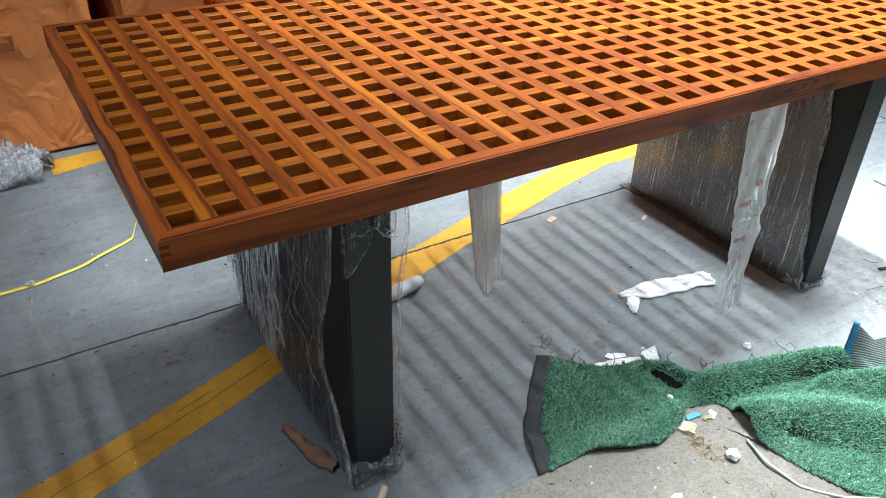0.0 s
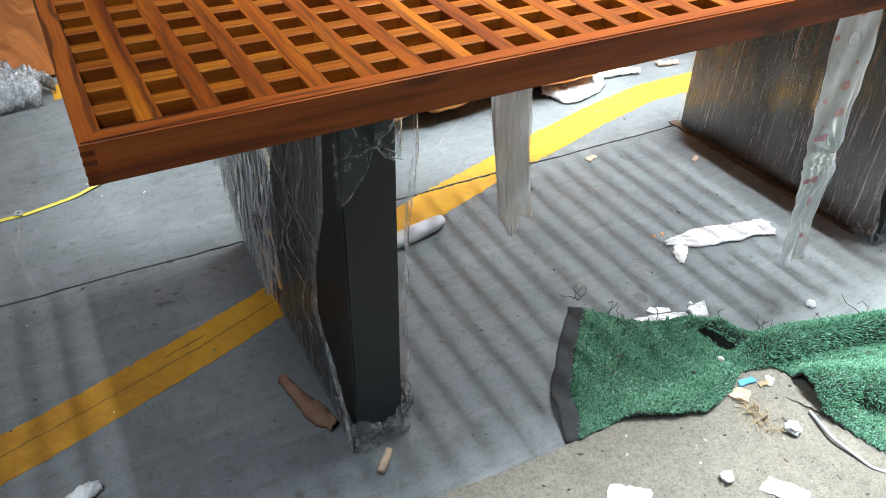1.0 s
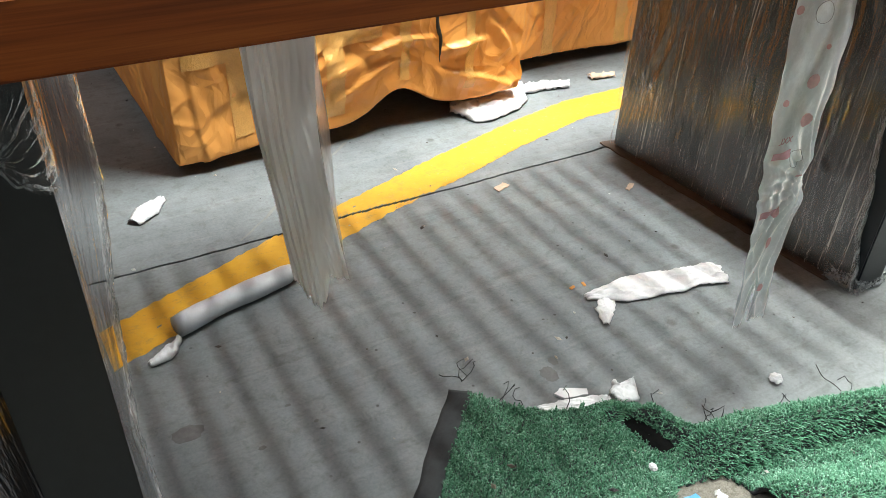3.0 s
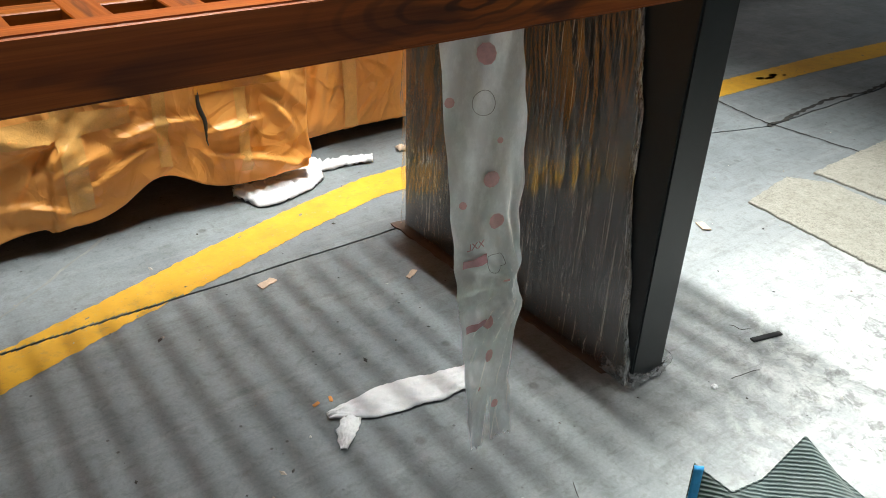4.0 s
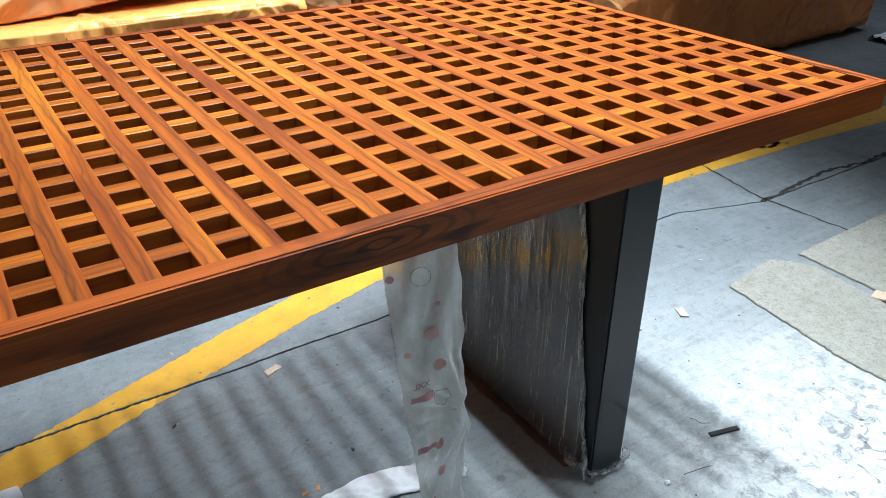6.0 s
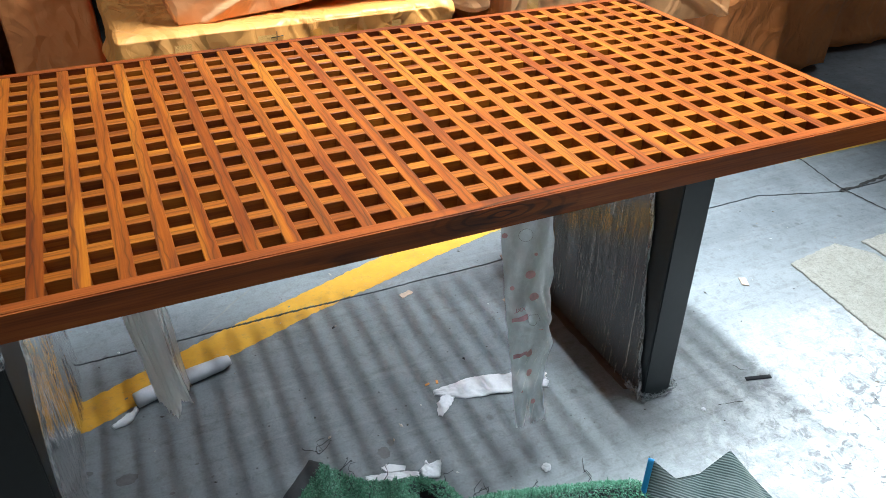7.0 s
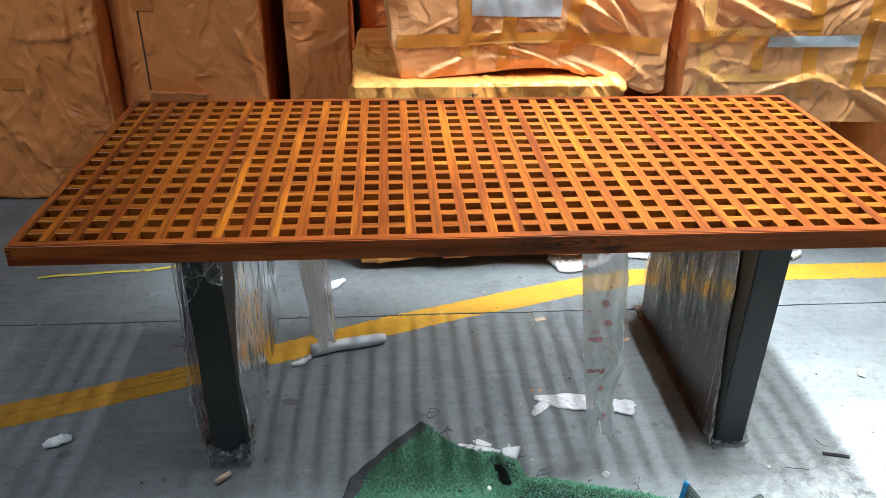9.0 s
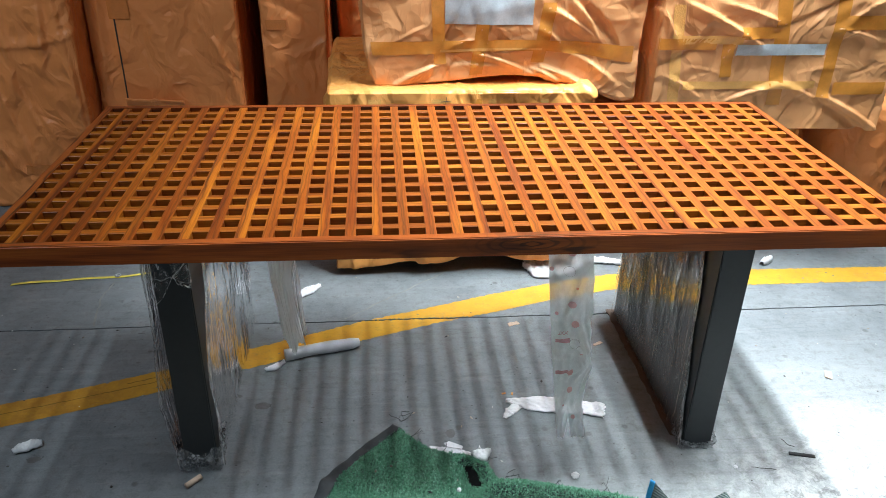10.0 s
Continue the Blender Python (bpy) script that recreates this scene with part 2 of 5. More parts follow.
def clear_film(name, tint, clear, haze, rough, gloss, contrast=0.8, grain=(150, 150, 2.5), slant=0.0, folds=(150, 150, 5), relief=0.8, through=0.5, peak=6.0):
    """Thin wrinkled plastic film: see-through, glossy, a little milky."""
    n = Nodes(name)
    n.t.nodes.remove(n.bsdf)
    tr = n.t.nodes.new("ShaderNodeBsdfTransparent")
    tr.inputs[0].default_value = (*clear, 1)
    gl = n.t.nodes.new("ShaderNodeBsdfGlossy")
    gl.inputs["Roughness"].default_value = rough
    gl.inputs["Color"].default_value = (0.95, 0.95, 0.95, 1)
    df = n.t.nodes.new("ShaderNodeBsdfDiffuse")
    df.inputs[0].default_value = (*tint, 1)
    tl = n.t.nodes.new("ShaderNodeBsdfTranslucent")
    tl.inputs[0].default_value = (*tint, 1)
    both = n.t.nodes.new("ShaderNodeMixShader")
    both.inputs[0].default_value = through
    n.link(df.outputs[0], both.inputs[1])
    n.link(tl.outputs[0], both.inputs[2])
    body = n.t.nodes.new("ShaderNodeMixShader")
    # pale streaks in the haze stand for bright reflections along the wrinkles
    tilt = n.add("ShaderNodeMapping", Scale=grain, Rotation=(radians(slant), 0.0, 0.0))
    n.link(n.coord, tilt.inputs["Vector"])
    streak = n.noise(1.0, 6, 0.75, tilt.outputs[0])
    tilt2 = n.add("ShaderNodeMapping", Scale=grain, Rotation=(radians(slant * -0.6 + 2), 0.0, 0.0), Location=(3.0, 1.0, 7.0))
    n.link(n.coord, tilt2.inputs["Vector"])
    streak = n.math("MAXIMUM", streak, n.noise(1.3, 6, 0.75, tilt2.outputs[0]))
    n.link(n.ramp(streak, [(0.49, haze * (1 - contrast)), (0.58, haze), (0.68, min(1.0, haze * (1 + peak * contrast)))]), body.inputs[0])
    n.link(tr.outputs[0], body.inputs[1])
    n.link(both.outputs[0], body.inputs[2])
    lw = n.add("ShaderNodeLayerWeight", Blend=gloss)
    top = n.t.nodes.new("ShaderNodeMixShader")
    n.link(lw.outputs["Fresnel"], top.inputs[0])
    n.link(body.outputs[0], top.inputs[1])
    n.link(gl.outputs[0], top.inputs[2])
    b = n.add("ShaderNodeBump", Strength=relief, Distance=0.005)
    fold = n.add("ShaderNodeMapping", Scale=folds, Rotation=(radians(slant), 0.0, 0.0))
    n.link(n.coord, fold.inputs["Vector"])
    n.link(n.noise(1.0, 4, 0.6, fold.outputs[0]), b.inputs["Height"])
    for s in (gl, df, lw):
        n.link(b.outputs[0], s.inputs["Normal"])
    n.link(top.outputs[0], n.out.inputs["Surface"])
    return n.mat


def granular(name, a, b):
    n = Nodes(name)
    big, mid, grit = n.noise(3, 4, 0.6), n.noise(30, 5, 0.7), n.noise(260, 4, 0.8)
    c = n.ramp(n.math("ADD", n.math("MULTIPLY", big, 0.45), n.math("MULTIPLY", mid, 0.55)), [(0.35, a), (0.65, b)])
    coarse = n.noise(95, 4, 0.8)
    c = n.mix(n.ramp(coarse, [(0.48, 0.0), (0.66, 0.6)]), c, n.mix(1.0, c, (0.5, 0.49, 0.47), "MULTIPLY"))
    c = n.mix(n.ramp(grit, [(0.45, 0.0), (0.66, 0.7)]), c, n.mix(1.0, c, (0.45, 0.43, 0.4), "MULTIPLY"))
    n.bump(n.math("ADD", mid, n.math("MULTIPLY", grit, 1.4)), 0.7, 0.003)
    return n.finish(c, 0.95)


def turf_pile():
    n = Nodes("green_turf_pile")
    g = n.add("ShaderNodeNewGeometry").outputs["Random Per Island"]
    c = n.ramp(g, [(0.0, (0.018, 0.075, 0.040)), (0.45, (0.052, 0.190, 0.105)), (0.85, (0.120, 0.31, 0.190)), (1.0, (0.30, 0.50, 0.37))])
    c = n.mix(n.ramp(n.noise(12, 4, 0.6), [(0.35, 0.0), (0.7, 0.35)]), c, (0.04, 0.19, 0.10))
    return n.finish(c, 0.45)


def net_cloth():
    n = Nodes("shade_net")
    w = n.t.nodes.new("ShaderNodeTexWave")
    w.bands_direction = "DIAGONAL"
    w.inputs["Scale"].default_value = 70
    w.inputs["Distortion"].default_value = 1.5
    n.link(n.coord, w.inputs["Vector"])
    c = n.ramp(w.outputs["Fac"], [(0.25, (0.022, 0.04, 0.04)), (0.8, (0.13, 0.165, 0.155))])
    c = n.mix(n.ramp(n.noise(9, 4, 0.6), [(0.4, 0.0), (0.7, 0.35)]), c, (0.25, 0.26, 0.24))
    n.bump(w.outputs["Fac"], 0.5, 0.002)
    return n.finish(c, 0.7)


M_SLAT = teak("oiled_teak_slat")
M_SLAT_LONG = teak("oiled_teak_long_slat", (0.20, 0.042, 0.006), (0.39, 0.110, 0.008), (0.52, 0.180, 0.013), 0.38, 0.35)
M_RAIL = teak("oiled_teak_rail", (0.13, 0.027, 0.006), (0.30, 0.068, 0.011), (0.41, 0.108, 0.017), 0.36, 1.0, True)
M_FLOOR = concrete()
M_JOINT = plain("dirt_filled_joint", (0.03, 0.028, 0.026), 0.95)
M_YELLOW = paint_yellow()
M_STEEL = plain("charcoal_powder_coat", (0.014, 0.0185, 0.0215), 0.5, 0.12, 60, 0.15, 0.0004)
M_FILM = clear_film("stretch_film", (0.78, 0.72, 0.66), (0.97, 0.96, 0.95), 0.13, 0.10, 0.55, 0.85, (120, 120, 2.2), -9.0, (38, 38, 2.0), 1.0, 0.2, 5.0)
M_FOOT = clear_film("bagged_film", (0.92, 0.94, 0.96), (0.98, 0.98, 0.98), 0.30, 0.15, 0.12, 0.3, (35, 35, 35), 0.0, (22, 22, 22), 0.4, 0.35, 1.5)
M_SHEER = clear_film("sheer_plastic", (0.86, 0.86, 0.84), (0.95, 0.95, 0.95), 0.62, 0.3, 0.06, 0.2, (70, 70, 4), 0.0, (40, 40, 4), 0.2)
M_FOLD = clear_film("whitened_film", (0.92, 0.94, 0.97), (0.97, 0.98, 0.98), 0.62, 0.15, 0.30, 0.5, (60, 60, 40), 0.0, (50, 50, 50))
M_LOOSE = clear_film("loose_clear_film", (0.84, 0.85, 0.92), (0.98, 0.98, 0.985), 0.20, 0.07, 0.14, 0.8, (90, 90, 5), -7.0, (70, 70, 8), 0.9, 0.35, 2.5)
M_FILM_OUT = clear_film("outer_stretch_film", (0.88, 0.89, 0.94), (0.97, 0.97, 0.98), 0.34, 0.12, 0.06, 0.6, (110, 110, 2.6), 8.0, (80, 80, 4), 0.6, 0.6, 1.4)
M_FILM_IN = clear_film("slack_stretch_film", (0.70, 0.72, 0.74), (0.96, 0.96, 0.97), 0.19, 0.10, 0.10, 0.3, (110, 110, 2.2), 3.0, (70, 70, 3), 0.5, 0.4, 1.0)
M_KNOT = clear_film("knotted_film", (0.90, 0.92, 0.94), (0.97, 0.98, 0.98), 0.16, 0.08, 0.14, 0.7, (50, 50, 20), 20.0, (60, 60, 25), 0.8, 0.45, 4.0)
M_BUNCH = clear_film("bunched_film", (0.92, 0.94, 0.96), (0.97, 0.98, 0.98), 0.40, 0.10, 0.08, 0.6, (70, 70, 8), 4.0, (60, 60, 9), 0.7, 0.55, 2.0)
M_MILKY = clear_film("milky_plastic", (0.96, 0.97, 0.97), (0.92, 0.92, 0.92), 0.99, 0.5, 0.05, 0.02, (60, 60, 4), 0.0, (60, 60, 4), 0.15, 0.22)
M_PRINTED = clear_film("printed_plastic", (0.90, 0.95, 0.99), (0.93, 0.93, 0.93), 0.88, 0.32, 0.06, 0.10, (30, 30, 18), 0.0, (22, 22, 14), 0.5, 0.25, 1.0)
# orange of the low packages includes the warm light bounced onto them
M_PAPER = paper("warm_lit_kraft_paper", (0.82, 0.335, 0.072), (0.88, 0.400, 0.105))
M_PAPER_PALE = paper("pale_kraft_paper", (0.75, 0.345, 0.132), (0.83, 0.412, 0.175))
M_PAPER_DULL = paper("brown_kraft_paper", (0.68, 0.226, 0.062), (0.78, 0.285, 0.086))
M_TAPE_DULL = plain("dull_packing_tape", (0.56, 0.190, 0.050), 0.12, 0.12, 30, 0.6, 0.004)
M_TAPE = plain("brown_packing_tape", (0.66, 0.265, 0.045), 0.2, 0.12, 40, 0.3, 0.002)
M_CLEAR_TAPE = plain("glossy_clear_tape", (0.80, 0.42, 0.125), 0.14, 0.12, 30, 0.6, 0.004)
M_FOAM = plain("grey_foam_sheet", (0.50, 0.56, 0.60), 0.6)
M_WHITE = plain("white_foam_paper", (0.64, 0.64, 0.65), 0.7, 0.1, 30, 0.4, 0.002)
M_ROLL = plain("pale_foam_tube", (0.53, 0.54, 0.56), 0.7, 0.08, 30, 0.3, 0.002)
M_TISSUE = plain("white_tissue", (0.66, 0.65, 0.66), 0.85, 0.1, 40, 0.5, 0.003)
M_SAND = granular("beige_mortar", (0.195, 0.178, 0.150), (0.28, 0.258, 0.215))
M_MORTAR = granular("pale_mortar", (0.29, 0.275, 0.235), (0.39, 0.37, 0.32))
M_PILE = turf_pile()
M_BACKING = plain("black_turf_backing", (0.030, 0.033, 0.036), 0.85, 0.3, 60, 0.5, 0.001)
# near-black without sheen, for the shade in the turf's open fold
M_FOLD_SHADE = plain("turf_fold_shade", (0.006, 0.006, 0.006), 0.95, 0.3, 60, 0.2, 0.001)
M_FOLD_SHADE.node_tree.nodes["Principled BSDF"].inputs["Specular IOR Level"].default_value = 0.05
M_NET = net_cloth()
M_BLUE = plain("blue_hem_tape", (0.04, 0.30, 0.64), 0.5)
M_CARD = plain("shaded_cardboard", (0.10, 0.065, 0.048), 0.8)
M_PINKCARD = plain("pale_card_chip", (0.52, 0.38, 0.28), 0.8)
M_STRAP = plain("yellow_pp_strap", (0.75, 0.62, 0.08), 0.4)
M_BLACK = plain("black_plastic", (0.02, 0.02, 0.022), 0.4)
M_INK = plain("dark_ink", (0.03, 0.025, 0.02), 0.6)
M_GREYINK = plain("grey_print", (0.22, 0.23, 0.24), 0.6)
M_PINK = plain("pink_print", (0.72, 0.42, 0.43), 0.7)
M_RED = plain("red_print", (0.58, 0.30, 0.34), 0.6)
M_OIL = plain("dried_oil", (0.10, 0.10, 0.10), 0.6, 0.4)
M_ROPE = plain("frayed_twine", (0.36, 0.27, 0.16), 0.9)
M_GREYWIRE = plain("grey_cable", (0.38, 0.40, 0.41), 0.5)
M_WALL = plain("dim_plaster_wall", (0.30, 0.29, 0.27), 0.9, 0.15, 2.0)
# roof kept dark so the added well bounces little light
M_ROOF = plain("dark_roof_sheet", (0.14, 0.14, 0.14), 0.7, 0.15, 2.0)


# ---------------------------------------------------------------- mesh helpers
def mesh(name, verts, faces, mat, smooth=True):
    me = bpy.data.meshes.new(name)
    me.from_pydata([tuple(v) for v in verts], [], faces)
    me.materials.append(mat)
    if smooth:
        me.polygons.foreach_set("use_smooth", [True] * len(me.polygons))
    me.update()
    return me


def part(name, me, parent, label=""):
    ob = new(name, me)
    ob.parent = parent
    return tagged(ob, label)


def thing(name, label, category, at=(0, 0, 0), group="", kind=""):
    ob = new(name)
    ob.location = at
    return tagged(ob, label, category, group, kind)


def solid(name, me, label, category, group="", kind=""):
    return tagged(new(name, me), label, category, group, kind)


def grid(fn, nu, nv, keep=None):
    """Vertices and quads of the surface fn(u, v), u and v from 0 to 1."""
    verts = [fn(i / nu, j / nv) for j in range(nv + 1) for i in range(nu + 1)]
    faces = []
    for j in range(nv):
        for i in range(nu):
            if keep is None or keep((i + 0.5) / nu, (j + 0.5) / nv):
                a = j * (nu + 1) + i
                faces.append((a, a + 1, a + nu + 2, a + nu + 1))
    return verts, faces


def tidy(verts, faces):
    used = sorted({i for f in faces for i in f})
    at = {k: i for i, k in enumerate(used)}
    return [verts[k] for k in used], [tuple(at[i] for i in f) for f in faces]


def thick_sheet(name, fn, nu, nv, mat, depth, keep=None, smooth=True):
    """A sheet with both sides and closed rims."""
    v, f = tidy(*grid(fn, nu, nv, keep))
    bm = bmesh.new()
    bv = [bm.verts.new(p) for p in v]
    for q in f:
        bm.faces.new([bv[i] for i in q])
    bm.normal_update()
    bmesh.ops.solidify(bm, geom=bm.faces[:], thickness=depth)
    return from_bm(name, bm, mat, smooth)


def from_bm(name, bm, mat, smooth=False):
    bmesh.ops.recalc_face_normals(bm, faces=bm.faces[:])
    me = bpy.data.meshes.new(name)
    bm.to_mesh(me)
    bm.free()
    me.materials.append(mat)
    if smooth:
        me.polygons.foreach_set("use_smooth", [True] * len(me.polygons))
    return me


def box_bm(x0, x1, y0, y1, z0, z1, bevel=0.0, segments=2):
    bm = bmesh.new()
    bmesh.ops.create_cube(bm, size=1)
    for v in bm.verts:
        v.co = ((x0 + x1) / 2 + v.co.x * (x1 - x0), (y0 + y1) / 2 + v.co.y * (y1 - y0), (z0 + z1) / 2 + v.co.z * (z1 - z0))
    if bevel:
        bmesh.ops.bevel(bm, geom=bm.edges[:], offset=bevel, segments=segments, affect="EDGES")
    return bm


def prism(name, outline, z0, z1, mat, bevel=0.0):
    """A flat plate with the given outline."""
    bm = bmesh.new()
    f = bm.faces.new([bm.verts.new((x, y, z1)) for x, y in outline])
    r = bmesh.ops.extrude_face_region(bm, geom=[f])
    for v in r["geom"]:
        if isinstance(v, bmesh.types.BMVert):
            v.co.z = z0
    if bevel:
        bmesh.ops.bevel(bm, geom=[e for e in bm.edges if abs(e.verts[0].co.z - z1) < 1e-6 and abs(e.verts[1].co.z - z1) < 1e-6], offset=bevel, segments=1, affect="EDGES")
    return from_bm(name, bm, mat)


def jag(points, amp, step, seed, closed=False):
    """A line of points broken up into small uneven steps."""
    rnd = random.Random(seed)
    out = []
    pts = list(points) + ([points[0]] if closed else [])
    for (x0, y0), (x1, y1) in zip(pts, pts[1:]):
        d = math.hypot(x1 - x0, y1 - y0)
        k = max(1, round(d / step))
        nx, ny = (y0 - y1) / (d or 1), (x1 - x0) / (d or 1)
        for i in range(k):
            t = i / k
            o = rnd.uniform(-amp, amp) if i else 0
            out.append((x0 + t * (x1 - x0) + nx * o, y0 + t * (y1 - y0) + ny * o))
    if not closed:
        out.append(pts[-1])
    return out


def along(points, t):
    """The place at the share t of a line of points."""
    lens = [math.dist(a, b) for a, b in zip(points, points[1:])]
    d = t * sum(lens)
    for a, b, l in zip(points, points[1:], lens):
        if d <= l or b is points[-1]:
            k = d / l if l else 0
            return tuple(p + k * (q - p) for p, q in zip(a, b))
        d -= l


def tube(name, points, radius, mat, sides=7, ends=True):
    """A round cord along a line of points."""
    bm = bmesh.new()
    rings = []
    pts = [Vector(p) for p in points]
    for i, p in enumerate(pts):
        d = (pts[min(i + 1, len(pts) - 1)] - pts[max(i - 1, 0)]).normalized()
        a = d.orthogonal().normalized()
        b = d.cross(a)
        r = radius(i / (len(pts) - 1)) if callable(radius) else radius
        rings.append([bm.verts.new(p + r * (math.cos(k * math.tau / sides) * a + math.sin(k * math.tau / sides) * b)) for k in range(sides)])
    for r0, r1 in zip(rings, rings[1:]):
        best = min(range(sides), key=lambda s: sum((r0[k].co - r1[(k + s) % sides].co).length for k in range(sides)))
        for k in range(sides):
            bm.faces.new((r0[k], r0[(k + 1) % sides], r1[(k + 1 + best) % sides], r1[(k + best) % sides]))
    if ends:
        bm.faces.new(rings[0])
        bm.faces.new(rings[-1])
    return from_bm(name, bm, mat, True)


def n3(x, y, z):
    return noise.noise((x, y, z))


# ---------------------------------------------------------------- hall
def joint_y(x):
    """The sawn joint across the floor."""
    bend = 0.0 if x < 2.7 else -0.095 * min(1, (x - 2.7) / 0.3)
    return 0.848 + bend + 0.004 * n3(x * 9, 1.3, 0) + 0.003 * n3(x * 40, 4.3, 0)


X0, X1, Y0, Y1 = -5.0, 9.0, -6.5, 4.6
floor = solid("floor", from_bm("floor", box_bm(X0, X1, Y0, Y1, -0.2, -0.010), M_JOINT), "worn grey concrete factory floor with dirty joints", "floor", kind="structure")
XS = [X0, -3.0] + [-1.2 + 0.02 * i for i in range(331)] + [7.0, X1]
south = [(x, joint_y(x) - 0.0028 - 0.0016 * abs(n3(x * 60, 9, 0))) for x in XS]
north = [(x, joint_y(x) + 0.0028 + 0.0016 * abs(n3(x * 60, 19, 0))) for x in XS]
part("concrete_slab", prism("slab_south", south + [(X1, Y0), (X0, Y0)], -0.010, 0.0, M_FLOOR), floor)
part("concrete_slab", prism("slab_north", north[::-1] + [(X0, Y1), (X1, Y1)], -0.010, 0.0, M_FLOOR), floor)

UPPER = [(-1.5, 0.09), (-0.38, 0.43), (-0.14, 0.50), (0.12, 0.59), (0.38, 0.69), (0.77, 0.845), (0.99, 0.915), (1.24, 1.0), (1.50, 1.075), (1.72, 1.125), (2.36, 1.135), (3.0, 1.13), (3.86, 1.11), (5.0, 1.03), (6.5, 0.93)]
LOWER = [(-1.5, -0.02), (-0.34, 0.325), (-0.10, 0.40), (0.16, 0.49), (0.38, 0.58), (0.79, 0.735), (1.03, 0.82), (1.26, 0.885), (1.46, 0.95), (1.70, 1.01), (2.30, 1.02), (2.9, 1.02), (3.62, 1.0), (4.76, 0.92), (6.4, 0.82)]


def paint_line(name, upper, lower, nu, nv, seed):
    """Road paint with a ragged edge, broken where the joint runs through."""
    def fn(u, v):
        a, b = along(upper, u), along(lower, u)
        x, y = a[0] + v * (b[0] - a[0]), a[1] + v * (b[1] - a[1])
        if v in (0, 1):
            y += 0.005 * n3(x * 45, seed, 0) + 0.004 * n3(x * 130, seed, 3)
        return (x, y, 0.0012)

    def keep(u, v):
        x, y, _ = fn(u, v)
        rough = n3(x * 60, y * 60, seed) + 0.6 * n3(x * 17, y * 17, seed)
        return abs(y - joint_y(x)) > 0.0045 and rough < 0.78
    return mesh(name, *tidy(*grid(fn, nu, nv, keep)), M_YELLOW, False)


part("yellow_line", paint_line("yellow_line", UPPER, LOWER, 900, 24, 2.0), floor, "worn yellow painted floor line")
part("yellow_line", paint_line("yellow_patch", [(-0.02, 1.97), (0.16, 1.99)], [(-0.02, 1.85), (0.17, 1.89)], 24, 14, 5.0), floor, "short worn yellow paint mark")


def ribbon(name, points, width, mat, z=0.0016, seed=1, step=0.02):
    pts = jag(points, width * 0.5, step, seed)
    rnd = random.Random(seed)
    v, f = [], []
    for i, (x, y) in enumerate(pts):
        q = pts[min(i + 1, len(pts) - 1)]
        p = pts[max(i - 1, 0)]
        d = math.hypot(q[0] - p[0], q[1] - p[1]) or 1
        nx, ny = (p[1] - q[1]) / d, (q[0] - p[0]) / d
        w = width * rnd.uniform(0.3, 0.7)
        v += [(x + nx * w, y + ny * w, z), (x - nx * w, y - ny * w, z)]
        if i:
            f.append((2 * i - 2, 2 * i - 1, 2 * i + 1, 2 * i))
    return mesh(name, v, f, mat, False)


M_HAIR = plain("hairline_crack", (0.20, 0.20, 0.19), 0.9)
part("crack", ribbon("crack", [(3.10, 1.35), (3.08, 1.10), (3.02, 0.78), (3.05, 0.47)], 0.007, M_JOINT, seed=3), floor, "thin crack in the concrete")
part("crack", ribbon("hairline", [(0.70, 0.86), (0.88, 1.01), (1.10, 1.19)], 0.006, M_HAIR, seed=4), floor, "faint hairline crack")
part("crack", ribbon("hairline_two", [(-0.16, 0.86), (-0.19, 1.05), (-0.17, 1.2)], 0.006, M_HAIR, seed=5), floor, "faint hairline crack")
part("crack", ribbon("crack_far", [(3.0, 0.752), (3.4, 0.79), (3.61, 0.76), (4.42, 0.80), (5.2, 0.72)], 0.014, M_JOINT, seed=6), floor, "broken joint edge in the concrete")


M_GRIME = plain("line_grime", (0.20, 0.12, 0.03), 0.9)
for k, line in enumerate(([(-1.2, 0.13), (-0.36, 0.385), (-0.12, 0.455), (0.10, 0.525), (0.29, 0.60)], [(0.04, 0.53), (0.13, 0.56)])):
    part("grime_crack", ribbon("grime_crack", line, 0.0034, M_GRIME, 0.0019, 20 + k, 0.010), floor, "grimy crack in the yellow line")


def stain(x, y, rx, ry, seed, mat=M_OIL):
    pts = [(x + rx * math.cos(a) * (1 + 0.3 * n3(math.cos(a) * 2, math.sin(a) * 2, seed)), y + ry * math.sin(a) * (1 + 0.3 * n3(math.cos(a) * 2, math.sin(a) * 2, seed))) for a in [i * math.tau / 20 for i in range(20)]]
    return mesh("stain", [(px, py, 0.0012) for px, py in pts], [tuple(range(20))], mat, False)


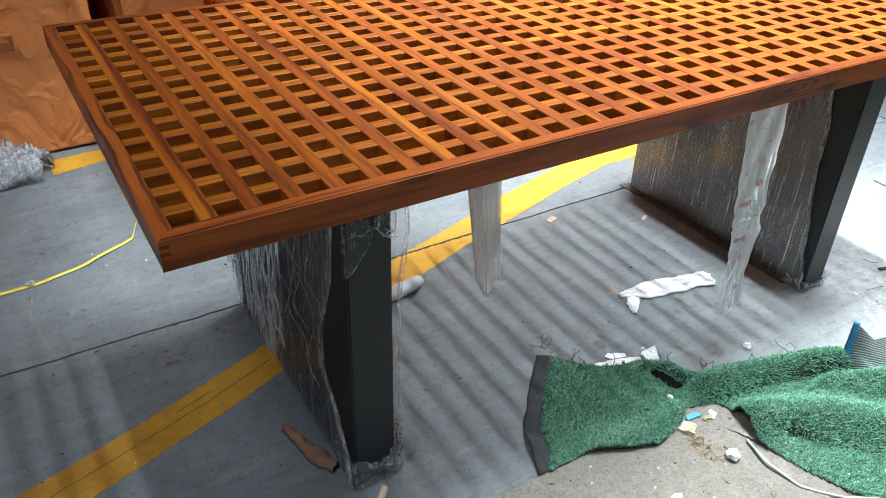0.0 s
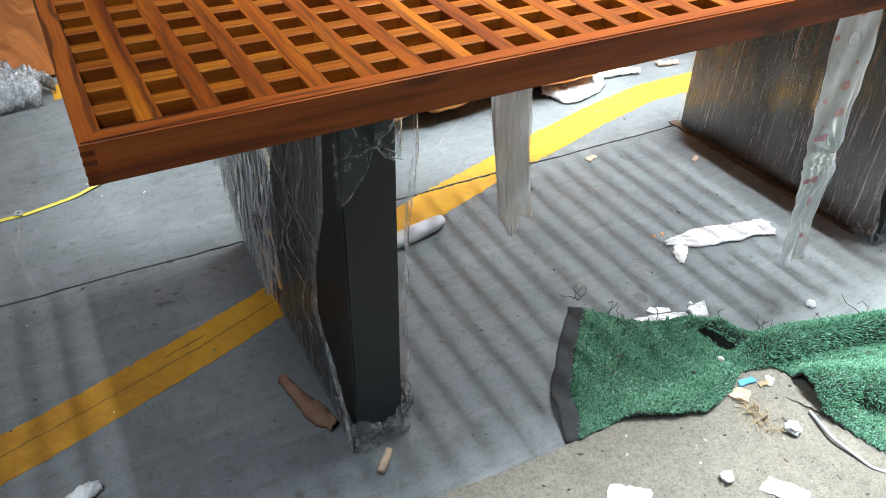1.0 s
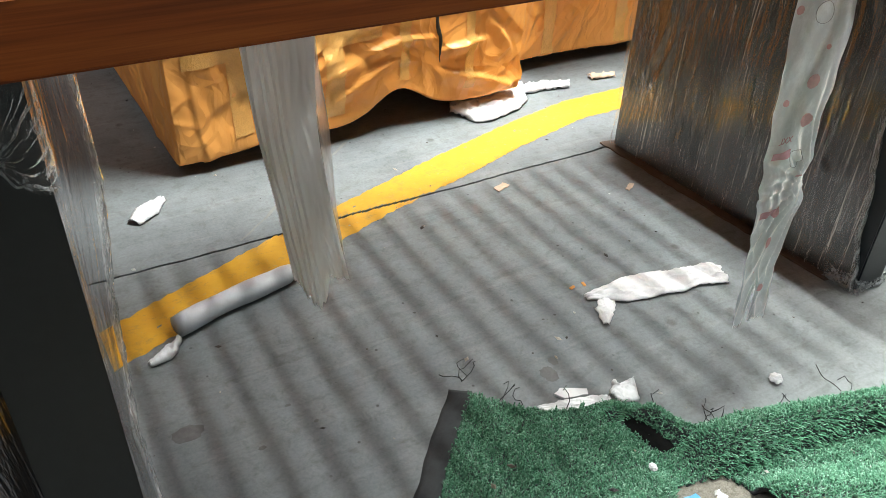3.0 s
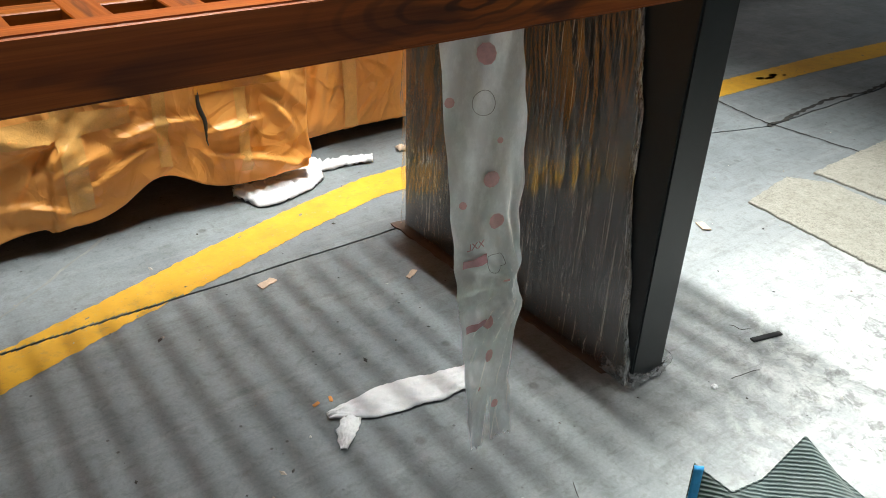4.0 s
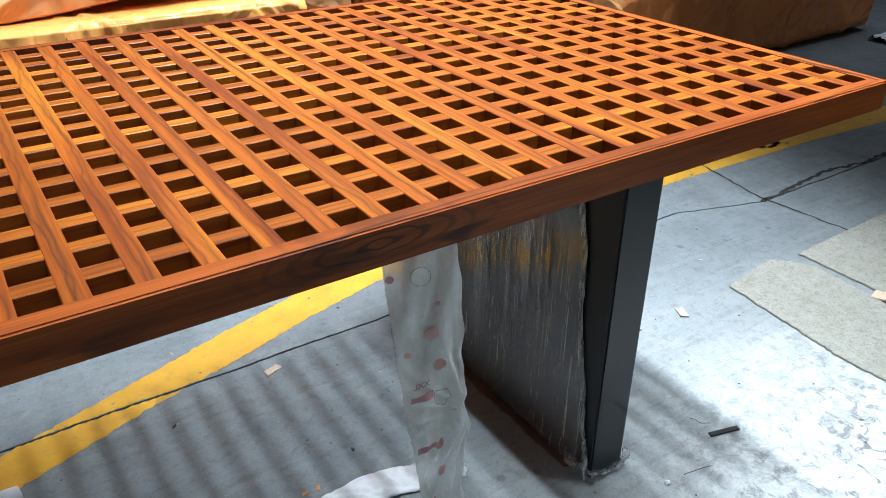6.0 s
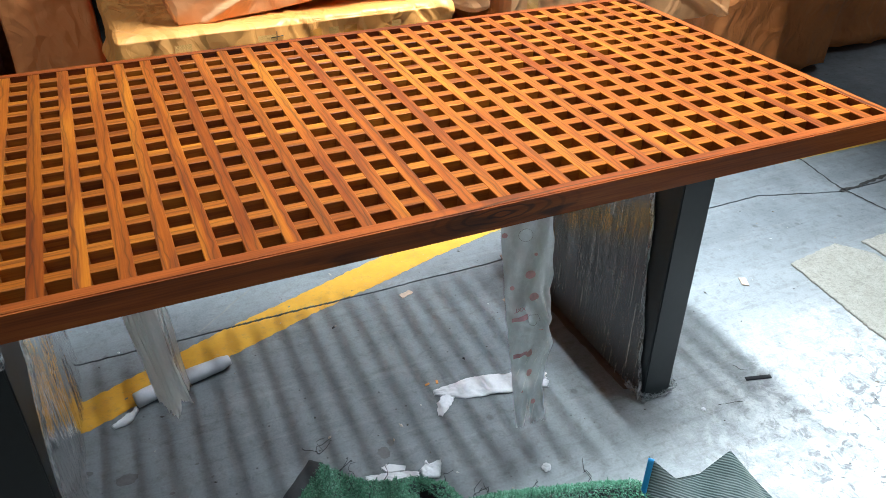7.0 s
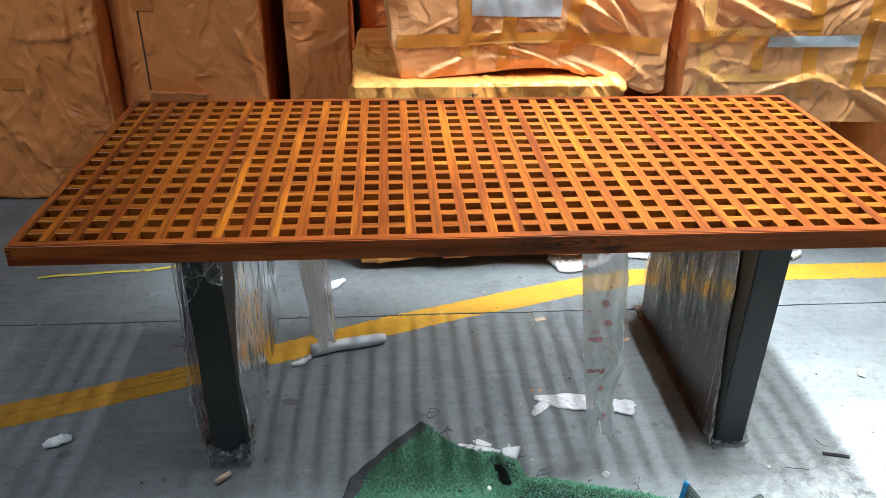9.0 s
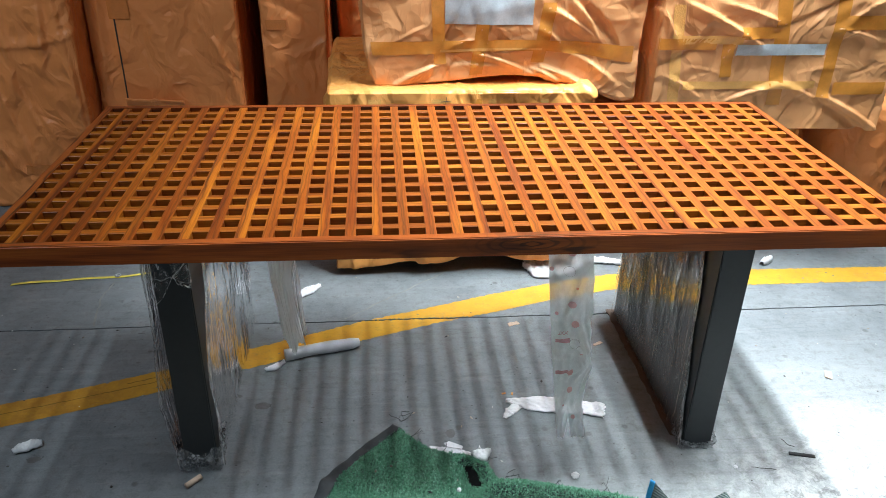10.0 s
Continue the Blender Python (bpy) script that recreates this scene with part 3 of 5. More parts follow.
for sx, sy, rx, ry, seed in ((1.02, 0.245, 0.014, 0.018, 1), (1.045, 0.268, 0.008, 0.01, 2), (0.47, 0.40, 0.024, 0.016, 3), (3.41, 1.062, 0.020, 0.012, 4), (3.45, 1.045, 0.03, 0.010, 5), (3.49, 1.06, 0.022, 0.014, 7), (3.53, 1.035, 0.014, 0.008, 8), (-0.12, 0.21, 0.02, 0.012, 6), (0.074, 0.751, 0.008, 0.005, 11), (0.069, 0.700, 0.008, 0.006, 12), (0.088, 0.699, 0.011, 0.006, 13), (0.107, 0.722, 0.009, 0.004, 14), (0.046, 0.640, 0.007, 0.005, 15), (0.208, 0.774, 0.006, 0.004, 16), (0.222, 0.756, 0.006, 0.004, 17), (0.245, 0.779, 0.006, 0.004, 18), (0.014, 0.808, 0.012, 0.003, 19), (0.391, 0.450, 0.012, 0.008, 20), (0.620, 0.384, 0.005, 0.003, 21), (0.557, 0.321, 0.006, 0.004, 22), (0.646, 0.333, 0.004, 0.003, 23)):
    part("oil_stain", stain(sx, sy, rx, ry, seed), floor, "dark dried oil stain")

# unseen walls and roof, added to keep out all but the chosen light
wall_t = 0.25
for nm, b in (("wall_north", (X0, X1, Y1, Y1 + wall_t, 0, ROOF_Z)), ("wall_west", (X0 - wall_t, X0, Y0, Y1, 0, ROOF_Z)), ("wall_east", (X1, X1 + wall_t, Y0, Y1, 0, ROOF_Z))):
    solid(nm, from_bm(nm, box_bm(*b), M_WALL), "unseen plain plastered wall, added to close the hall", "wall", kind="structure")
bm = box_bm(X0, -0.6, Y0 - wall_t, Y0, 0, ROOF_Z)
for b in ((4.6, X1, Y0 - wall_t, Y0, 0, ROOF_Z), (-0.6, 4.6, Y0 - wall_t, Y0, 3.15, ROOF_Z)):
    o = box_bm(*b)
    tmp = bpy.data.meshes.new("tmp")
    o.to_mesh(tmp)
    bm.from_mesh(tmp)
    o.free()
solid("wall_south", from_bm("wall_south", bm, M_WALL), "unseen hall wall, added with a wide gap for the front fill", "wall", kind="structure")
bm = bmesh.new()
# added well: its edges trim where the skylight falls; holes serve the fills
WELL_L, WELL_R, WELL_A, WELL_B = SKY_X - 0.65, SKY_X + 0.30, -0.70, 2.30
HOLES = ((WELL_L, WELL_R, WELL_A, WELL_B), (-1.6, -0.6, -1.3, 0.6), (4.9, 5.9, 1.0, 2.8))
XC = sorted({X0, X1} | {v for q in HOLES for v in q[:2]})
YC = sorted({Y0, Y1} | {v for q in HOLES for v in q[2:]})
plates = [(xa, xb, ya, yb, ROOF_Z, ROOF_Z + 0.12) for xa, xb in zip(XC, XC[1:]) for ya, yb in zip(YC, YC[1:])
          if not any(q[0] <= xa and xb <= q[1] and q[2] <= ya and yb <= q[3] for q in HOLES)]
for blk in (*plates,
            (WELL_L - 0.1, WELL_L, WELL_A - 0.1, WELL_B + 0.1, ROOF_Z + 0.12, SKY_Z), (WELL_R, WELL_R + 0.1, WELL_A - 0.1, WELL_B + 0.1, ROOF_Z + 0.12, SKY_Z),
            (WELL_L, WELL_R, WELL_A - 0.1, WELL_A, ROOF_Z + 0.12, SKY_Z), (WELL_L, WELL_R, WELL_B, WELL_B + 0.1, ROOF_Z + 0.12, SKY_Z),
            (WELL_L - 0.1, SKY_X - 0.15, WELL_A - 0.1, WELL_B + 0.1, SKY_Z, SKY_Z + 0.1), (SKY_X + 0.15, WELL_R + 0.1, WELL_A - 0.1, WELL_B + 0.1, SKY_Z, SKY_Z + 0.1)):
    o = box_bm(*blk)
    tmp = bpy.data.meshes.new("tmp")
    o.to_mesh(tmp)
    bm.from_mesh(tmp)
    o.free()
solid("ceiling", from_bm("ceiling", bm, M_ROOF), "unseen sheet roof, added with a well and holes that shape the daylight", "ceiling", kind="structure")


# ---------------------------------------------------------------- the lattice table
TL, TD, TH, TT = 2.058, 0.935, 0.76, 0.0465
RIM, HOLE = 0.0225, 0.0345
NX, NY = 35, 16
PX = (TL - 2 * RIM - HOLE) / (NX - 1)
PY = (TD - 2 * RIM - HOLE) / (NY - 1)
table = thing("dining_table", "orange-brown teak lattice-top dining table on two charcoal slab legs", "table", (TL / 2, TD / 2, 0))
table.location = (0, 0, 0)


def rail(name, length, seed):
    """One mitred rail of the rim; local x runs along it, y points into the table."""
    bm = bmesh.new()
    z0, z1 = TH - TT, TH
    quad = [bm.verts.new(p) for p in ((0, 0, z0), (length, 0, z0), (length - RIM, RIM, z0), (RIM, RIM, z0))]
    f = bm.faces.new(quad)
    r = bmesh.ops.extrude_face_region(bm, geom=[f])
    for v in r["geom"]:
        if isinstance(v, bmesh.types.BMVert):
            v.co.z = z1
    edge = [e for e in bm.edges if abs(e.verts[0].co.y) < 1e-6 and abs(e.verts[1].co.y) < 1e-6 and abs(e.verts[0].co.z - e.verts[1].co.z) < 1e-6]
    bmesh.ops.bevel(bm, geom=edge, offset=0.0022, segments=3, affect="EDGES")
    return from_bm(name, bm, M_RAIL)


for length, m in ((TL, pose(0, 0, 0)), (TD, pose(TL, 0, 0, 0, 0, 90)), (TL, pose(TL, TD, 0, 0, 0, 180)), (TD, pose(0, TD, 0, 0, 0, -90))):
    ob = part("rim_rail", rail("rim_rail", length, 1), table, "reddish brown mitred edge rail")
    ob.matrix_local = m
# finger-joint marks at the front corner ends
for k in range(4):
    part("joint_finger", from_bm("joint_finger", box_bm(-0.0006, 0.012, -0.0006, 0.002, TH - 0.0445 + 0.0105 * k, TH - 0.0395 + 0.0105 * k), M_RAIL), table, "dark finger joint in the corner")

slat_w = PX - HOLE
slat_y = from_bm("slat_cross", box_bm(0, TD - 2 * RIM, -slat_w / 2, slat_w / 2, -0.0405, 0, 0.0009, 1), M_SLAT)
slat_d = PY - HOLE
slat_x = from_bm("slat_long", box_bm(0, TL - 2 * RIM, -slat_d / 2, slat_d / 2, -0.0400, -0.0007, 0.0009, 1), M_SLAT_LONG)
for i in range(NX - 1):
    ob = part("slat", slat_y, table)
    ob.matrix_local = pose(RIM + HOLE + slat_w / 2 + i * PX, RIM, TH - 0.0004, 0, 0, 90)
for j in range(NY - 1):
    ob = part("slat", slat_x, table)
    ob.matrix_local = pose(RIM, RIM + HOLE + slat_d / 2 + j * PY, TH - 0.0004)


def ramp_line(pts, z):
    """The value at z of a line given as (z, value) pairs."""
    for (z0, a), (z1, b) in zip(pts, pts[1:]):
        if z <= z1:
            return a + (b - a) * max(0.0, z - z0) / (z1 - z0)
    return pts[-1][1]


def pleats(u, v, seed, f=26.0, slant=0.0):
    """Height of the sharp gathered pleats of stretched film, 0 to 1."""
    out = 0.0
    for k, (many, share_of) in enumerate(((f, 0.62), (f * 2.6, 0.38))):
        ph = many * (u - slant * v * (1 - u) ** 2) + 1.1 * n3(u * 7, v * 3.5, seed + 5 * k) + 0.5 * n3(u * 22, v * 8, seed + 3 + k)
        tri = abs((ph % 1.0) * 2 - 1)
        out += share_of * tri * tri * max(0.0, 0.55 + 1.1 * n3(u * 9, v * 5, seed + 20 + k))
    return out


LY0, LY1 = 0.146, 0.845
EDGE_RIGHT = [(0.0, 0.150), (0.06, 0.155), (0.10, 0.164), (0.25, 0.191), (0.39, 0.208), (0.48, 0.214), (0.60, 0.234), (0.73, 0.240)]
EDGE_OUT = [(0.0, 0.140), (0.10, 0.139), (0.226, 0.142), (0.3155, 0.180), (0.40, 0.188), (0.50, 0.164), (0.60, 0.152), (0.73, 0.152)]
EDGE_IN = [(0.0, 0.150), (0.73, 0.152)]
SLACK_IN = [(0.0, 0.004), (0.10, 0.007), (0.17, 0.010), (0.28, 0.004), (0.45, 0.013), (0.57, 0.027), (0.73, 0.025)]
SLACK_OUT = [(0.0, 0.006), (0.10, 0.014), (0.226, 0.028), (0.3155, 0.034), (0.40, 0.028), (0.50, 0.018), (0.73, 0.010)]
NONE = [(0.0, 0.0), (0.73, 0.0)]


def film_panel(leg, xf, sgn, edge, slack, amp, mat, seed, slant, f, label):
    """Film over one side of a leg, its front edge bunched up."""
    def fn(u, v):
        z = 0.008 + v * 0.704
        back = LY1 + 0.006
        y = back + u * (ramp_line(edge, z) + 0.006 * n3(v * 9, seed, 0) - back)
        lift = 0.003 + amp * (1 - 0.75 * u * u) * pleats(u, v, seed, f, slant) + ramp_line(slack, z) * u ** 4 + 0.009 * max(0.0, 0.1 - v) * 10 * abs(n3(u * 14, v * 20, seed + 4))
        return (xf + sgn * lift, y, z)
    part("stretch_film", mesh("stretch_film", *grid(fn, 330, 44), mat), leg, label)

    def bunch(u, v):
        x, y, z = fn(1.0, v)
        wide = 0.010 + 0.016 * abs(n3(v * 5, seed, 11))
        return (x + sgn * (0.0015 + 0.005 * math.sin(math.pi * u) + 0.004 * abs(n3(u * 4, v * 26, seed))), y + (0.75 - u) * wide + 0.003 * n3(v * 22, u, seed + 8), z)
    part("film_edge", mesh("film_edge", *grid(bunch, 12, 90), M_BUNCH), leg, "bunched edge of the film")


legs = []
for LX0, LX1 in ((0.300, 0.385), (1.668, 1.750)):
    leg = part("leg", from_bm("leg", box_bm(LX0, LX1, LY0, LY1, 0.006, TH - TT + 0.004, 0.003, 2), M_STEEL), table, "charcoal powder-coated steel slab leg")
    legs.append(leg)

    # crumpled film round the foot, higher at the corners than before the face
    def foot(u, v, LX0=LX0, LX1=LX1):
        a = u * math.tau
        cx, cy = (LX0 + LX1) / 2, LY0 + 0.03
        sq = 1 / max(abs(math.cos(a)), abs(math.sin(a)))
        big = 1.0 if LX0 < 1 else 0.35
        crumple = (0.016 * abs(n3(math.cos(a) * 5, math.sin(a) * 5, v * 4 + LX0)) + 0.003 * abs(n3(math.cos(a) * 13, math.sin(a) * 13, v * 9))) * (0.5 + 0.5 * big)
        notch = abs(math.cos(a)) ** 1.6 if math.sin(a) < 0 else 0.7
        top = (0.045 + 0.016 * abs(n3(math.cos(a) * 5, math.sin(a) * 5, LX0)) + 0.058 * notch * (1 if math.cos(a) < 0 else 1.15)) * big + 0.006
        return (cx + math.cos(a) * (0.045 * sq + crumple) + 0.012 * v * big * math.cos(a), cy + math.sin(a) * (0.034 * sq + crumple * 1.2), 0.001 + v * top)
    part("film_foot", mesh("film_foot", *grid(foot, 110, 22), M_FOOT), leg, "crumpled clear film round the foot")

left_leg, right_leg = legs
film_panel(left_leg, 0.300, -1, EDGE_OUT, SLACK_OUT, 0.011, M_FILM_OUT, 3.0, 0.10, 22, "wrinkled clear stretch film over the panel")
film_panel(left_leg, 0.385, 1, EDGE_IN, SLACK_IN, 0.010, M_FILM_IN, 6.0, 0.0, 20, "slack clear stretch film standing off the panel")
film_panel(right_leg, 1.668, -1, EDGE_RIGHT, NONE, 0.012, M_FILM, 16.7, 0.30, 19, "wrinkled clear stretch film over the panel")
film_panel(right_leg, 1.750, 1, EDGE_RIGHT, NONE, 0.005, M_FILM_OUT, 19.7, 0.0, 26, "wrinkled clear stretch film over the panel")


def fan(knot, a, b, seed, puff):
    """Film gathered to a knot and spread out to a far edge from a to b."""
    def fn(u, v):
        fx, fz = a[0] + v * (b[0] - a[0]), a[1] + v * (b[1] - a[1])
        k = u ** 0.8
        fold = abs(((v * 6 + 0.8 * n3(v * 4, u * 3, seed)) % 1.0) * 2 - 1)
        y = LY0 - 0.005 - puff * math.sin(math.pi * min(1, u)) * (0.4 + 0.6 * v * (1 - v) * 4) - 0.006 * fold * (1 - 0.6 * u)
        return (knot[0] + k * (fx - knot[0]), y, knot[1] + k * (fz - knot[1]) - 0.012 * math.sin(math.pi * u) * v)
    return mesh("top_wrap", *grid(fn, 26, 40), M_KNOT)


KNOT = (0.350, 0.606)
for a, b, seed, puff in (((0.292, 0.690), (0.290, 0.520), 3.0, 0.010), ((0.392, 0.655), (0.391, 0.575), 6.0, 0.014), ((0.345, 0.712), (0.405, 0.690), 9.0, 0.008)):
    part("top_wrap", fan(KNOT, a, b, seed, puff), left_leg, "clear film gathered to a knot")
for k, line in enumerate(([(0.292, 0.525), (0.318, 0.545), (0.340, 0.585), (0.350, 0.606)], [(0.296, 0.600), (0.325, 0.598), (0.350, 0.606)], [(0.350, 0.606), (0.366, 0.622), (0.390, 0.652)], [(0.350, 0.606), (0.362, 0.586), (0.390, 0.578)])):
    pts = [(along(line, i / 14)[0], LY0 - 0.014 - 0.003 * math.sin(i * 0.9 + k), along(line, i / 14)[1]) for i in range(15)]
    part("film_fold", tube("film_fold", pts, lambda t, k=k: 0.0008 + 0.0020 * abs(n3(t * 9, k, 3)), M_BUNCH, 6), left_leg, "gathered fold of clear film")


def loose_film(u, v):
    """Loose tail of film hanging off the outer side of the leg."""
    y = 0.835 - u * 0.43
    low = ramp_line([(0.0, 0.30), (0.3, 0.17), (0.55, 0.12), (0.75, 0.085), (1.0, 0.17)], u) + 0.03 * n3(u * 14, 2, 1)
    return (0.284 - 0.024 * pleats(u, v * 0.7, 21.0, 13, 0.1) - 0.022 * v * (1 - 0.5 * u), y + 0.02 * v, 0.713 - v * (0.713 - low))


part("loose_film", mesh("loose_film", *grid(loose_film, 170, 50), M_LOOSE), left_leg, "loose hanging tail of film")
# whitened cords along the folds paint the glints on the outer film
rnd = random.Random(12)
for k in range(11):
    ya, zb = 0.29 + 0.042 * k + rnd.uniform(-0.02, 0.02), rnd.uniform(0.16, 0.34)
    za = rnd.uniform(0.60, 0.70)
    pts = [(0.278 - 0.010 * math.sin(i * 0.7 + k) - 0.004 * rnd.random(), ya - 0.07 * i / 22 + 0.006 * math.sin(i * 0.55 + 2 * k), za + (zb - za) * i / 22) for i in range(23)]
    part("film_fold", tube("film_fold", pts, lambda t, k=k: 0.0006 + 0.0030 * abs(n3(t * 14, k, 5)), M_FOLD, 6), left_leg, "white cord along a film fold, standing for a glint")

# cardboard strip, its colour darkened for the shade under the leg
strip = jag([(1.653, 0.20), (1.70, 0.19), (1.70, 0.86), (1.645, 0.87)], 0.003, 0.02, 8, True)
solid("cardboard_strip", prism("cardboard_strip", strip, 0.0008, 0.0045, M_CARD), "flat brown cardboard strip darkened for the shade under the slab leg", "cardboard")


# ---------------------------------------------------------------- hanging plastic
def strip_one(u, v):
    """A milky strip leaning to one side, its outer third gathered in folds, torn at the end."""
    left = Vector((0.551 + 0.036 * v, 0.198 - 0.010 * v, 0))
    right = Vector((0.622 + 0.018 * v - 0.012 * math.sin(math.pi * v), 0.170 - 0.008 * v, 0))
    p = left.lerp(right, u)
    folds = max(0.0, 0.62 - u) / 0.62
    ph = u * 9 + 0.7 * n3(u * 4, v * 1.6, 4) + 0.2 * n3(u * 9, v * 9, 10)
    out = 0.008 * folds ** 0.5 * abs((ph % 1.0) * 2 - 1) + 0.006 * n3(u * 2.2, v * 2.4, 4) + 0.003 * abs(n3(u * 8, v * 9, 7)) * (0.4 + v)
    low = 0.395 - 0.046 * math.exp(-((u - 0.42) / 0.30) ** 2) + 0.020 * math.exp(-((u - 0.66) / 0.06) ** 2) - 0.012 * max(0.0, u - 0.78) / 0.22 + 0.007 * n3(u * 21, 3, 4)
    return (p.x - 0.35 * out + 0.003 * n3(v * 3, 1, 4), p.y - out, 0.716 - v * (0.716 - low))


def strip_sheer(u, v):
    """The thin outer layer beside it, nearly straight."""
    x = 0.596 + 0.026 * u + v * (0.012 + 0.010 * u) + 0.003 * n3(u * 3, v * 3, 17)
    y = 0.186 - 0.012 * u + 0.006 * n3(u * 4, v * 2, 18) - 0.004 * abs(((u * 4 + 0.6 * n3(u * 3, v * 2, 19)) % 1.0) * 2 - 1)
    return (x, y + 0.012, 0.716 - v * (0.716 - 0.402 - 0.02 * n3(u * 7, 2, 17)))


hang = thing("hanging_plastic", "gathered milky white plastic strips hanging under the table", "plastic strip")
part("milky_strip", mesh("milky_strip", *grid(strip_one, 110, 70), M_MILKY), hang, "folded milky white strip with a torn end")
part("sheer_strip", mesh("sheer_strip", *grid(strip_sheer, 50, 50), M_SHEER), hang, "sheer half-clear strip")


PINCH = (1.0, 0.58)


def strip_two(u, v):
    """A thin printed strip, pinched at one edge and torn at the end."""
    z = 0.716 - v * 0.665
    left = ramp_line([(0.0, 1.222), (0.55, 1.262), (0.95, 1.298), (1.0, 1.302)], v)
    right = ramp_line([(0.0, 1.332), (0.30, 1.352), (0.58, 1.364), (0.80, 1.358), (1.0, 1.376)], v)
    right += 0.004 * n3(v * 16, 7, 1) + 0.010 * max(0.0, 1 - abs(v - 0.62) / 0.06)
    x = left + u * (right - left)
    du, dv = 1.02 - u, (v - PINCH[1]) * 5.5
    ang, far = math.atan2(dv, du), math.hypot(du, dv)
    rays = abs(((ang * 3.2 + 0.5 * n3(ang * 3, far, 4)) % 1.0) * 2 - 1) * math.exp(-far * 0.8) * min(1.0, far * 3)
    soft = 0.012 * n3(v * 2.2, u * 1.5, 8) + 0.006 * math.sin(u * 5.2 + 0.6) * (1 - v)
    y = 0.135 + soft - 0.011 * rays + (0.002 + 0.012 * max(0.0, v - 0.7)) * (abs(n3(u * 5 + v * 3, v * 8, 11)) * 2 - 0.6)
    tear = 0.020 + 0.014 * n3(u * 6, 1, 6) + 0.012 * n3(u * 25, 2, 6) + 0.075 * math.exp(-((u - 0.36) / 0.07) ** 2)
    return (x, y, z + tear * max(0.0, (v - 0.80) / 0.20))


hang2 = solid("printed_strip", mesh("printed_strip", *grid(strip_two, 40, 110), M_PRINTED), "torn white printed plastic packaging strip hanging under the table", "plastic strip")


def decal(fn, u, v, ru, rv, off, n=10):
    """A round print laid on the surface fn."""
    pts = [(u + ru * r * math.cos(a), v + rv * r * math.sin(a)) for r in (0.5, 1.0) for a in [i * math.tau / n for i in range(n)]]
    pts = [(u, v)] + pts
    vs = []
    for pu, pv in pts:
        x, y, z = fn(min(max(pu, 0.001), 0.999), min(max(pv, 0), 1))
        vs.append((x, y - off, z))
    fs = [(0, 1 + i, 1 + (i + 1) % n) for i in range(n)] + [(1 + i, 1 + n + i, 1 + n + (i + 1) % n, 1 + (i + 1) % n) for i in range(n)]
    return mesh("print_dot", vs, fs, M_PINK)


for du, dv, r in ((0.52, 0.10, 1.0), (0.50, 0.32, 0.9), (0.60, 0.41, 0.9), (0.45, 0.635, 0.75), (0.50, 0.72, 0.85), (0.06, 0.17, 0.5), (0.62, 0.25, 0.3), (0.14, 0.36, 0.4), (0.30, 0.80, 0.4), (0.62, 0.87, 0.7), (0.75, 0.55, 0.3)):
    part("print_dot", decal(strip_two, du, dv, 0.11 * r, 0.0185 * r, 0.0018), hang2, "faded pink printed dot")
for bu, bv, bw in ((0.28, 0.483, 0.20), (0.22, 0.63, 0.18)):
    def bar(u, v, bu=bu, bv=bv, bw=bw):
        x, y, z = strip_two(bu + (u - 0.5) * 2 * bw * 0.9, bv + (v - 0.5) * 0.018)
        return (x, y - 0.0022, z)
    part("print_bar", mesh("print_bar", *grid(bar, 10, 2), M_RED), hang2, "illegible red printed line")
for ru, rv in ((0.45, 0.18), (0.58, 0.50)):
    ring = []
    for i in range(25):
        a = i * math.tau / 24
        x, y, z = strip_two(ru + 0.13 * math.cos(a), rv + 0.022 * math.sin(a))
        ring.append((x, y - 0.0018, z))
    part("print_ring", tube("print_ring", ring, 0.00035, M_GREYINK, 4, False), hang2, "thin grey printed ring")
curve = bpy.data.curves.new("size_mark", "FONT")
curve.body, curve.size, curve.align_x, curve.extrude = "XXL", 0.014, "CENTER", 0.0002
curve.materials.append(M_RED)
word = new("size_mark", curve)
bpy.context.view_layer.update()
ob = new("size_mark", bpy.data.meshes.new_from_object(word))
bpy.data.objects.remove(word)
ob.parent = hang2
px, py, pz = strip_two(0.28, 0.455)
ob.matrix_local = pose(px, py - 0.0035, pz, 90, 0, 0) @ Matrix.Diagonal((-1, 1, 1, 1))
tagged(ob, "mirrored red size mark")


